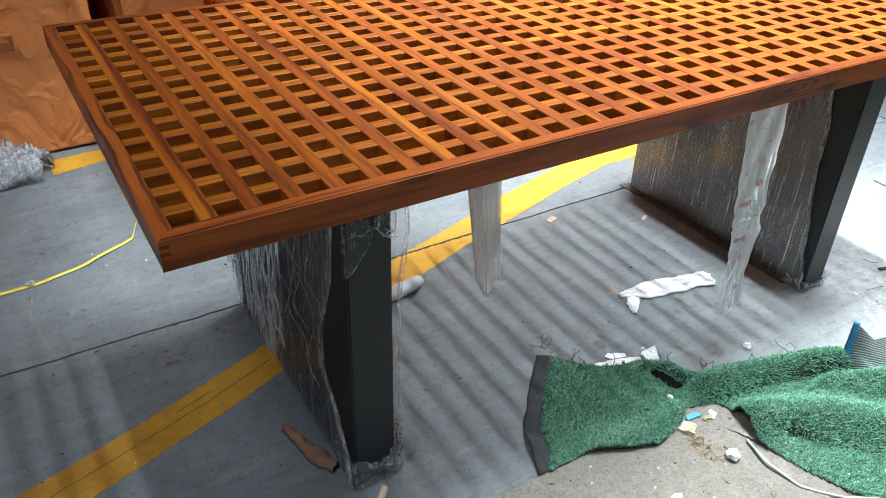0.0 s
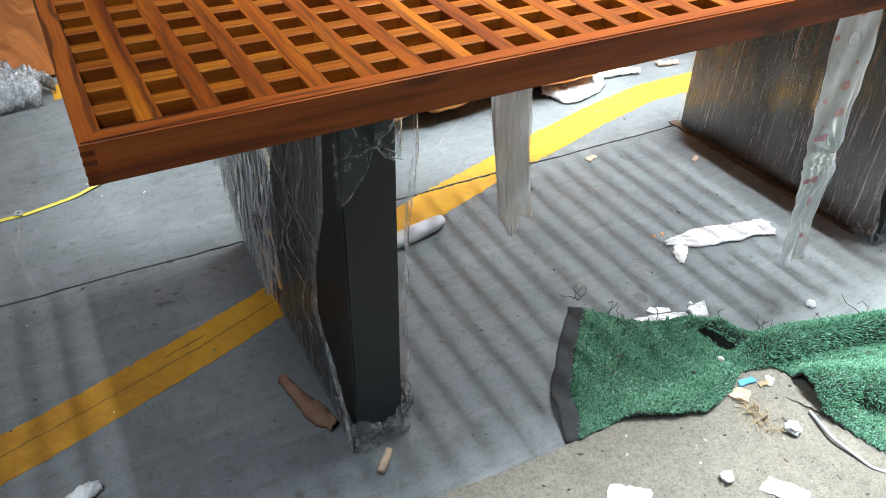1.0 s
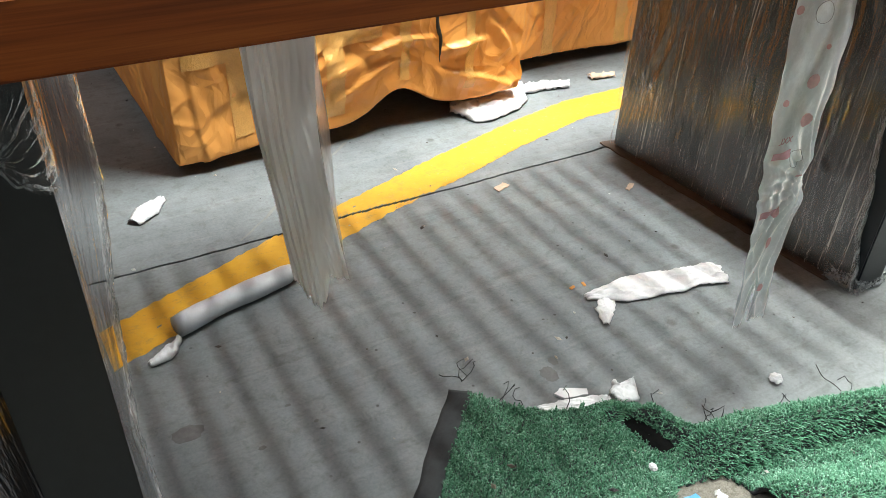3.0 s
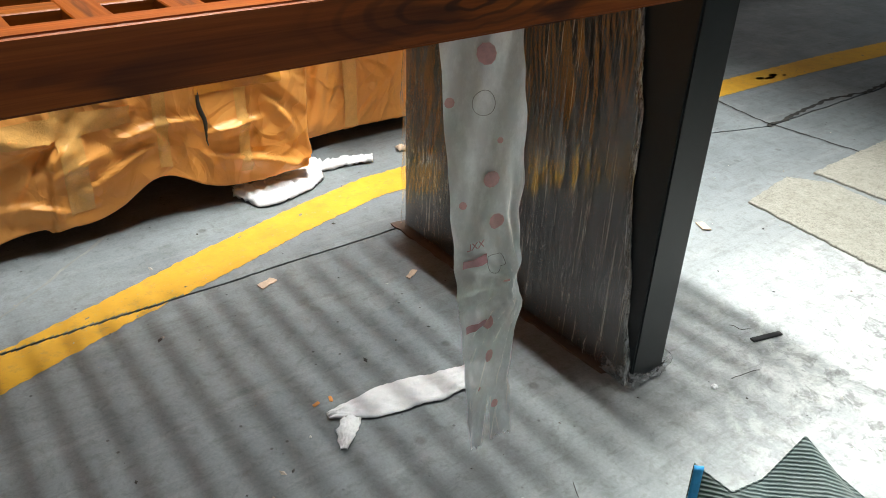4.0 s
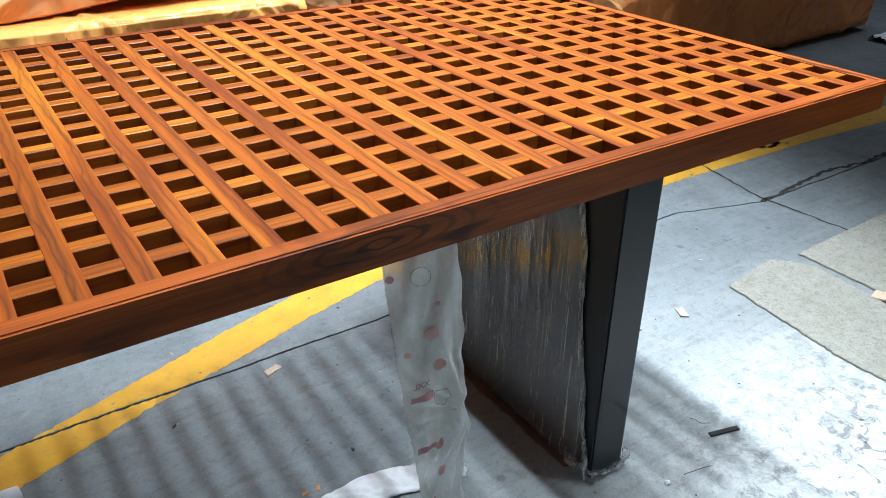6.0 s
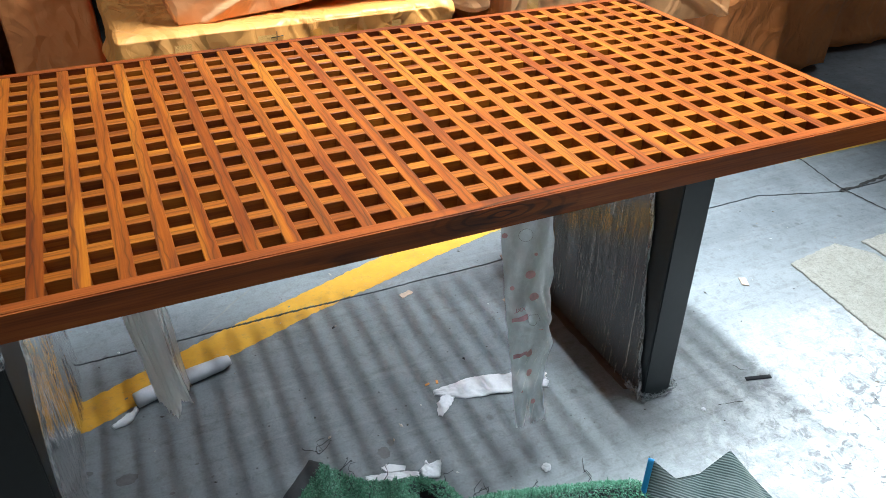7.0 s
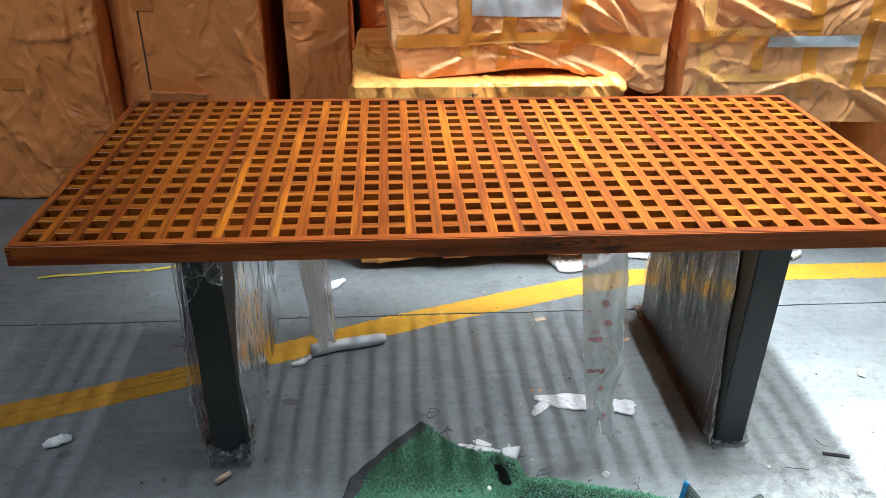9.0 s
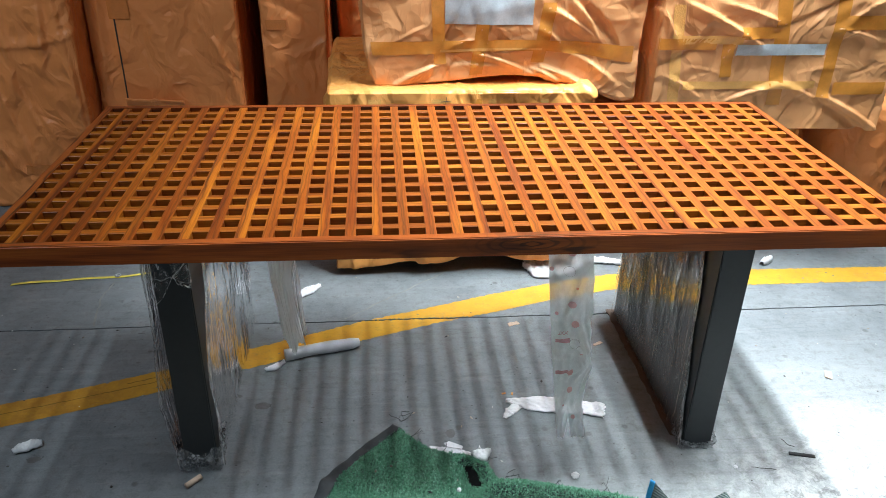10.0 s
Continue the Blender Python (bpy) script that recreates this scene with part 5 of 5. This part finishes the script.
turf = thing("artificial_turf", "crumpled offcut of dark green artificial turf on the floor", "turf mat")
N = 220
v, f = grid(lambda u, w: (0.60 + 1.2 * u, -0.72 + 1.05 * w, 0.0), N, N, lambda u, w: inside(0.60 + 1.2 * u, -0.72 + 1.05 * w, TURF))
v, f = tidy(v, f)
v = [(x, y, turf_z(x, y)) for x, y, _ in v]
bm = bmesh.new()
bv = [bm.verts.new(p) for p in v]
for q in f:
    bm.faces.new([bv[i] for i in q])
bm.normal_update()
bmesh.ops.solidify(bm, geom=bm.faces[:], thickness=0.006)
part("backing", from_bm("backing", bm, M_BACKING, True), turf, "black woven backing")
rnd = random.Random(5)
pv, pf = [], []
for q in f:
    cx = sum(v[i][0] for i in q) / 4
    cy = sum(v[i][1] for i in q) / 4
    if inside(cx, cy, [(1.042, 0.100), (1.068, 0.100), (1.088, 0.020), (1.052, 0.018)]):
        continue
    z0 = sum(v[i][2] for i in q) / 4 - 0.001
    gx, gy = (v[q[1]][2] - v[q[0]][2]) / 0.00545, (v[q[3]][2] - v[q[0]][2]) / 0.00477
    nrm = Vector((-gx, -gy, 1.3)).normalized()
    clump = n3(cx * 95, cy * 95, 4) + 0.5 * n3(cx * 230, cy * 230, 9)
    comb = math.tau * n3(cx * 60, cy * 60, 14)
    for _ in range(8):
        ox, oy = rnd.uniform(-0.0032, 0.0032), rnd.uniform(-0.0030, 0.0030)
        root = Vector((cx + ox, cy + oy, z0 + gx * ox + gy * oy))
        a = comb + rnd.gauss(0, 1.1)
        lean = Vector((math.cos(a), math.sin(a), 0))
        tall = max(0.0028, 0.0052 + 0.0030 * clump + rnd.uniform(-0.0010, 0.0016))
        w = Vector((-math.sin(a), math.cos(a), 0)) * rnd.uniform(0.0006, 0.0012)
        bend = root + nrm * tall + lean * tall * rnd.uniform(0.1, 0.6)
        tip = bend + lean * rnd.uniform(0.0015, 0.0042) + nrm * rnd.uniform(-0.0022, 0.0010)
        k = len(pv)
        pv += [tuple(root - w), tuple(root + w), tuple(bend + w), tuple(bend - w), tuple(tip)]
        pf += [(k, k + 1, k + 2, k + 3), (k + 3, k + 2, k + 4)]
tagged(part("pile", mesh("pile", pv, pf, M_PILE, False), turf, "short dense green plastic pile"), kind="stuff")


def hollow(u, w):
    """A black patch painting the shade inside the open fold."""
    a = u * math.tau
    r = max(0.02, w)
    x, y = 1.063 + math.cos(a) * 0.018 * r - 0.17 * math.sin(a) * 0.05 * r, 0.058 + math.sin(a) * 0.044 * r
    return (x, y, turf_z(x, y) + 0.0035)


part("fold_mouth", mesh("fold_mouth", *grid(hollow, 28, 5), M_FOLD_SHADE), turf, "black patch for the shade inside the fold")


def hem(u, w):
    ox, oy = along([(0.855, 0.292), (0.752, 0.186), (0.672, 0.094), (0.655, 0.042), (0.633, -0.014)], u)
    ix, iy = along([(0.880, 0.262), (0.772, 0.150), (0.708, 0.072), (0.688, 0.020), (0.660, -0.026)], u)
    z = 0.004 + 0.007 * abs(n3(u * 6, w, 8)) + 0.010 * w + 0.020 * math.exp(-((u - 0.80) / 0.07) ** 2) * (1 - w)
    return (ox + w * (ix - ox) + 0.004 * n3(u * 9, w * 2, 5), oy + w * (iy - oy) - 0.004 * n3(u * 8, w, 3), z)


part("hem", thick_sheet("hem", hem, 60, 6, M_BACKING, 0.003), turf, "black folded edge of the turf")
rnd = random.Random(9)
for k in range(16):
    if k < 4:
        x, y, h = 0.87 + 0.02 * rnd.random(), 0.285 + 0.012 * rnd.random(), 0.014
    else:
        x = rnd.uniform(0.9, 1.46)
        y = max(yy / 400 for yy in range(-40, 120) if inside(x, yy / 400, TURF))
        h = turf_z(x, y)
    a = rnd.uniform(0.2, 2.9)
    l = rnd.uniform(0.02, 0.06)
    pts = [(x + math.cos(a) * l * t + 0.01 * math.sin(5 * t + k), y + math.sin(a) * l * t * 0.7, h + 0.02 * math.sin(t * 2.5) * rnd.uniform(0.4, 1.0)) for t in (0, 0.2, 0.4, 0.6, 0.8, 1.0)]
    part("loose_thread", tube("loose_thread", pts, 0.0007, M_BACKING, 4), turf, "frayed black thread")

# shade net with a blue hem, folded into two stiff peaks
net = thing("shade_net", "stiff folded dark green shade net with a blue hem", "shade net")


TOP = [(1.478, -0.105, 0.140), (1.530, -0.140, 0.085), (1.585, -0.150, 0.085), (1.640, -0.163, 0.145), (1.690, -0.200, 0.075), (1.725, -0.260, 0.030)]
FOOT = [(1.462, -0.118, 0.012), (1.500, -0.250, 0.030), (1.560, -0.330, 0.040), (1.640, -0.400, 0.050), (1.740, -0.400, 0.012), (1.770, -0.330, 0.006)]


def net_fn(u, w):
    a, d = along(TOP, u), along(FOOT, u)
    s = math.sin(math.pi * w)
    return (a[0] + w * (d[0] - a[0]), a[1] + w * (d[1] - a[1]), max(0.004, a[2] + w * (d[2] - a[2]) - 0.02 * s + 0.010 * s * n3(u * 6, w * 4, 3)))


def net_back(u, w):
    a = along(TOP, u)
    return (a[0] + 0.03 * w, a[1] + 0.035 * w * (0.4 + 0.6 * abs(math.sin(u * 5))), max(0.003, a[2] * (1 - w) + 0.004))


part("cloth", thick_sheet("cloth", net_fn, 60, 30, M_NET, 0.002), net, "woven net cloth")
part("cloth", thick_sheet("cloth_back", net_back, 60, 12, M_NET, 0.002), net, "woven net cloth")


def blue_hem(u, w):
    a, d = TOP[0], FOOT[0]
    return (a[0] + w * (d[0] - a[0]) - 0.003 + 0.009 * u, a[1] + w * (d[1] - a[1]) - 0.003 - 0.008 * u, a[2] + w * (d[2] - a[2]) + 0.003)


part("blue_hem", thick_sheet("blue_hem", blue_hem, 3, 20, M_BLUE, 0.0025), net, "bright blue hem tape")


# ---------------------------------------------------------------- things lying about
def crumpled(name, line, widths, height, seed, mat, label, category, amp=0.011, nu=56, nv=18, depth=0.0012):
    """A crushed strip of cloth or paper lying along a line."""
    def fn(u, w):
        x, y = along(line, u)
        x2, y2 = along(line, min(1, u + 0.02))
        x1, y1 = along(line, max(0, u - 0.02))
        d = math.hypot(x2 - x1, y2 - y1) or 1
        nx, ny = (y1 - y2) / d, (x2 - x1) / d
        k = u * (len(widths) - 1)
        i = min(int(k), len(widths) - 2)
        wd = widths[i] + (k - i) * (widths[i + 1] - widths[i])
        o = (w - 0.5) * wd + 0.25 * wd * n3(u * 7, w * 2, seed) * 0.5
        z = 0.004 + height * max(0.0, math.sin(math.pi * w)) ** 0.5 * (0.6 + 0.5 * abs(n3(u * 5, w * 3, seed))) + amp * abs(n3(u * 16, w * 6, seed + 5))
        crush = abs(((u * 5.5 + w * 2.2 + 1.2 * n3(u * 4, w * 3, seed + 2)) % 1.0) * 2 - 1)
        z += amp * 0.9 * crush * math.sin(math.pi * w) ** 0.5
        end = max(0.0, abs(2 * u - 1) - 0.86) / 0.14 * min(0.016, 0.2 * wd) * n3(w * 8, u * 2, seed + 7)
        return (x + nx * o - ny * end, y + ny * o + nx * end, z)
    return solid(name, thick_sheet(name, fn, nu, nv, mat, depth), label, category)


M_KRAFT = plain("torn_kraft", (0.25, 0.14, 0.09), 0.8)
crumpled("tissue", [(1.20, 0.375), (1.27, 0.362), (1.36, 0.345), (1.45, 0.325), (1.49, 0.312)], [0.012, 0.066, 0.076, 0.062, 0.066], 0.002, 3, M_TISSUE, "crushed white tissue strip with pink marks on the floor", "tissue", 0.007)
crumpled("tissue", [(1.235, 0.355), (1.205, 0.325), (1.185, 0.298)], [0.03, 0.034, 0.012], 0.001, 6, M_TISSUE, "small torn tail of white tissue", "tissue", 0.004, nu=20)
crumpled("tissue", [(1.405, 1.215), (1.47, 1.165), (1.55, 1.18), (1.62, 1.235), (1.66, 1.255)], [0.04, 0.13, 0.11, 0.12, 0.04], 0.016, 8, M_TISSUE, "crumpled white cloth lying beside the wrapped package", "cloth", 0.014)
crumpled("tissue", [(1.62, 1.23), (1.72, 1.225), (1.80, 1.20)], [0.04, 0.035, 0.02], 0.015, 9, M_TISSUE, "thin tail of white cloth on the floor", "cloth", nu=24)
crumpled("paper_scrap", [(0.955, 0.185), (1.01, 0.166), (1.068, 0.150)], [0.016, 0.034, 0.022], 0.003, 12, M_WHITE, "torn white foam paper beside the turf", "paper scrap", 0.004, nu=24)
crumpled("paper_scrap", [(1.072, 0.148), (1.10, 0.150), (1.125, 0.162)], [0.022, 0.05, 0.008], 0.012, 14, M_WHITE, "curled white foam paper beside the turf", "paper scrap", 0.005, nu=20)
crumpled("paper_scrap", [(0.455, 0.57), (0.485, 0.583), (0.515, 0.612)], [0.01, 0.03, 0.008], 0.006, 15, M_WHITE, "small torn white paper on the floor", "paper scrap", nu=16, nv=6)
crumpled("paper_scrap", [(0.525, 1.02), (0.56, 1.055), (0.60, 1.09)], [0.03, 0.055, 0.02], 0.003, 16, M_WHITE, "torn white paper on the floor", "paper scrap", nu=18, nv=8)
crumpled("paper_scrap", [(-0.185, 0.238), (-0.15, 0.262), (-0.115, 0.268)], [0.02, 0.045, 0.015], 0.008, 18, M_WHITE, "torn white paper on the bare floor", "paper scrap", nu=18, nv=8)
crumpled("paper_scrap", [(1.90, 1.225), (1.98, 1.205)], [0.03, 0.02], 0.006, 19, M_PINKCARD, "small pale card scrap near the line", "card scrap", nu=12, nv=6)
crumpled("paper_scrap", [(2.37, 1.165), (2.40, 1.19), (2.425, 1.20)], [0.02, 0.035, 0.02], 0.02, 33, M_WHITE, "curled white foam paper near the line", "paper scrap", 0.012, nu=16, nv=8)
crumpled("kraft_scrap", [(0.232, 0.365), (0.246, 0.302), (0.262, 0.250), (0.280, 0.205)], [0.020, 0.026, 0.044, 0.028], 0.012, 20, M_KRAFT, "torn brown kraft paper beside the leg", "paper scrap", nu=30, nv=8)
solid("foam_card", prism("foam_card", jag([(0.997, 0.202), (1.012, 0.208), (1.050, 0.186), (1.044, 0.175), (1.005, 0.187)], 0.002, 0.01, 21, True), 0.001, 0.006, M_WHITE), "small white foam card on the floor", "foam scrap")
crumpled("plastic_bag", [(-0.40, 2.0), (-0.2, 1.95), (-0.03, 1.86)], [0.3, 0.34, 0.1], 0.09, 23, M_FOLD, "crumpled clear plastic bag on the floor", "plastic bag", 0.04, 50, 26)
crumpled("white_sheet", [(5.3, 1.72), (5.8, 1.68), (6.4, 1.62)], [0.12, 0.2, 0.2], 0.03, 24, M_WHITE, "crushed white foam sheet by the packages", "foam sheet", 0.02, 30, 10)

# foam roll with a slight bend
pts = [(0.516 + 0.238 * k / 10, 0.628 + 0.066 * k / 10 + 0.004 * math.sin(k * 0.5), 0.0195) for k in range(11)]
solid("foam_roll", tube("foam_roll", pts, lambda t: 0.0195 * (1 - 0.35 * max(0, t - 0.93) / 0.07) * (1 + 0.05 * math.sin(t * 13)), M_ROLL, 18), "white foam tube lying across the yellow line", "foam roll")

# small offcuts
pts = [(0.312 + 0.032 * k / 3, 0.078 + 0.034 * k / 3, 0.0085) for k in range(4)]
solid("card_stub", tube("card_stub", pts, 0.0075, M_PINKCARD, 12), "short rolled cardboard stub on the floor", "card stub")
solid("black_stick", from_bm("black_stick", (lambda b: b)(box_bm(-0.035, 0.035, -0.006, 0.006, 0.0008, 0.005, 0.001, 1)), M_BLACK), "flat black plastic stick on the floor", "plastic stick").matrix_world = pose(1.997, 0.095, 0, 0, 0, -15)
for k, (x, y, a, w, l) in enumerate(((1.293, 0.796, 20, 0.010, 0.022), (2.265, 0.447, 60, 0.012, 0.022), (1.56, 0.66, 30, 0.006, 0.02))):
    o = solid("card_chip", prism("card_chip", jag([(-l, -w), (l, -w * 0.7), (l * 0.8, w), (-l * 0.9, w * 0.8)], 0.002, 0.01, 40 + k, True), 0.001, 0.003, M_PINKCARD), "small torn card chip on the floor", "card chip", "card chips")
    o.matrix_world = pose(x, y, 0.001, 4, 3, a)
M_ORANGE = plain("orange_chip", (0.62, 0.24, 0.05), 0.7)
for k, (x, y, a) in enumerate(((1.200, 0.415, 15), (1.226, 0.413, 70))):
    o = solid("orange_chip", prism("orange_chip", jag([(-0.007, -0.003), (0.007, -0.002), (0.006, 0.003), (-0.006, 0.0025)], 0.001, 0.005, 90 + k, True), 0.0005, 0.002, M_ORANGE), "tiny orange chip on the floor", "chip", "orange chips")
    o.matrix_world = pose(x, y, 0.001, 3, 2, a)
o = solid("card_flap", prism("card_flap", [(-0.11, -0.018), (0.06, -0.022), (0.11, -0.008), (0.105, 0.02), (-0.10, 0.022)], 0.001, 0.006, M_PINKCARD, 0.001), "folded pale cardboard strip on the mortar patch", "cardboard")
o.matrix_world = pose(2.80, 0.13, 0.008, 3, -2, -62)

# dark fibres lying on the floor
for k, line in enumerate(([(1.968, 0.16), (1.976, 0.142), (1.99, 0.126)], [(1.832, 0.056), (1.866, 0.053), (1.897, 0.042)], [(1.43, 0.046), (1.415, 0.015), (1.416, -0.015)], [(1.19, 0.072), (1.187, 0.039)])):
    solid("fibre", tube("fibre", [(*along(line, i / 8), 0.003 + 0.002 * math.sin(i + k)) for i in range(9)], 0.0007, M_INK, 5), "thin dark plastic fibre on the floor", "fibre", "dark fibres")

# yellow packing strap on the floor
strap_line = [(-0.55, 1.16), (-0.25, 1.195), (-0.15, 1.20), (-0.03, 1.232), (0.12, 1.312), (0.165, 1.44), (0.19, 1.50), (0.245, 1.575)]


def strap_fn(u, w):
    x, y = along(strap_line, u)
    return (x + 0.002 * (w - 0.5), y + 0.014 * (w - 0.5), 0.003 + 0.010 * abs(n3(u * 6, 0, 3)))


strap = thing("packing_strap", "thin yellow plastic packing strap lying on the floor", "strap")
part("band", thick_sheet("band", strap_fn, 80, 2, M_STRAP, 0.001), strap)
part("knot", tube("knot", [(-0.171 + 0.009 * math.cos(a), 1.199 + 0.009 * math.sin(a), 0.010) for a in (0, 1, 2, 3, 4, 5, 6)], 0.003, M_GREYWIRE, 6), strap, "small knot in the strap")

# rubbish on the sand bed
cable = [(1.078, -0.168), (1.059, -0.232), (1.074, -0.307), (1.128, -0.375), (1.205, -0.43), (1.30, -0.48)]
solid("cable", tube("cable", [(*along(cable, k / 30), 0.0145 + 0.004 * math.sin(k * 0.4)) for k in range(31)], 0.003, M_GREYWIRE, 8), "thin grey cable curving over the sand", "cable")
rnd = random.Random(77)
twine = thing("twine", "frayed tuft of brown twine on the sand", "twine")
for k in range(56):
    y = -0.175 + 0.075 * rnd.random()
    x = 0.982 + 0.02 * rnd.gauss(0, 0.5) - 0.1 * (y + 0.14)
    a, l = rnd.uniform(0, math.tau), rnd.uniform(0.012, 0.032)
    part("strand", tube("strand", [(x + l * t * math.cos(a + t), y + l * t * math.sin(a + t), 0.012 + 0.012 * math.sin(t * 3) * rnd.random()) for t in (0, 0.25, 0.5, 0.75, 1.0)], 0.0007, M_ROPE, 4), twine)
for k, (x, y, w, l, a, m, lab) in enumerate(((0.985, -0.065, 0.016, 0.035, -60, M_PINKCARD, "torn pale card on the sand"), (1.029, -0.058, 0.007, 0.018, -10, M_BLUE, "scrap of blue printed card on the sand"), (1.055, -0.077, 0.005, 0.013, 0, M_ROPE, "scrap of brown card on the sand"), (1.100, -0.142, 0.022, 0.030, -70, M_SAND, "square beige offcut on the sand"), (0.655, -0.165, 0.024, 0.04, -40, M_FOAM, "pale blue foam offcut on the sand"), (0.90, -0.275, 0.018, 0.04, -60, M_WHITE, "torn white foam offcut on the sand"), (1.07, -0.078, 0.006, 0.012, 20, M_WHITE, "small white foam crumb on the sand"))):
    o = solid("scrap", prism("scrap", jag([(-l, -w), (l, -w * 0.8), (l * 0.85, w), (-l * 0.8, w * 0.9)], 0.0025, 0.008, 60 + k, True), 0.0, 0.003, m), lab, "scrap", "scraps on the sand")
    o.matrix_world = pose(x, y, 0.0125, 5, -4, a)


def lump(name, x, y, z, r, seed, mat, label, category):
    bm = bmesh.new()
    bmesh.ops.create_icosphere(bm, subdivisions=3, radius=1)
    for q in bm.verts:
        k = 1 + 0.45 * n3(q.co.x * 2, q.co.y * 2, q.co.z * 2 + seed)
        q.co = Vector((x, y, z)) + Vector((q.co.x, q.co.y, q.co.z * 0.6)) * r * k
    return solid(name, from_bm(name, bm, mat, False), label, category)


lump("foam_crumb", 1.015, -0.185, 0.020, 0.014, 1, M_WHITE, "crushed white foam lump on the sand", "foam crumb")
lump("foam_crumb", 0.83, -0.208, 0.018, 0.011, 2, M_WHITE, "small white foam lump on the sand", "foam crumb")
lump("foam_crumb", 1.34, 0.055, 0.007, 0.010, 3, M_WHITE, "small white plaster crumb on the floor", "plaster crumb")
lump("foam_crumb", 1.02, 0.005, 0.024, 0.006, 4, M_WHITE, "white foam crumb caught in the turf", "foam crumb")
lump("foam_crumb", 1.79, 0.06, 0.004, 0.006, 5, M_WHITE, "tiny white plaster crumb on the floor", "plaster crumb")

# fine litter that nobody could count
rnd = random.Random(31)
dv, df = [], []
for k in range(1100):
    x, y = rnd.uniform(-1.2, 3.2), rnd.uniform(-0.9, 1.9)
    if k % 3 == 0:
        x, y = rnd.uniform(0.2, 1.4), rnd.uniform(-0.6, -0.04)
    z = 0.012 if inside(x, y, [(0.05, -0.02), (1.1, -0.03), (1.45, -0.12), (1.3, -1.3), (0.0, -1.3)]) else 0.0014
    if inside(x, y, TURF):
        z = turf_z(x, y) + 0.008
    r = rnd.choice((0.001, 0.0013, 0.0018, 0.0026, 0.004))
    n = len(dv)
    a = rnd.uniform(0, 6)
    s = rnd.uniform(0.4, 2.2)
    for t in (0, 1.7, 3.3, 4.8):
        dv.append((x + r * s * math.cos(t) * math.cos(a) - r * math.sin(t) * math.sin(a), y + r * s * math.cos(t) * math.sin(a) + r * math.sin(t) * math.cos(a), z))
    dv.append((x, y, z + r * 0.7))
    df += [(n, n + 1, n + 4), (n + 1, n + 2, n + 4), (n + 2, n + 3, n + 4), (n + 3, n, n + 4), (n + 3, n + 2, n + 1, n)]
M_LITTER = Nodes("floor_litter")
ML = M_LITTER.finish(M_LITTER.ramp(M_LITTER.add("ShaderNodeNewGeometry").outputs["Random Per Island"], [(0.0, (0.03, 0.03, 0.03)), (0.4, (0.10, 0.09, 0.08)), (0.7, (0.30, 0.24, 0.18)), (1.0, (0.6, 0.6, 0.58))]), 0.8)
solid("floor_litter", mesh("floor_litter", dv, df, ML, False), "fine crumbs and splinters scattered over the floor", "litter", kind="stuff")
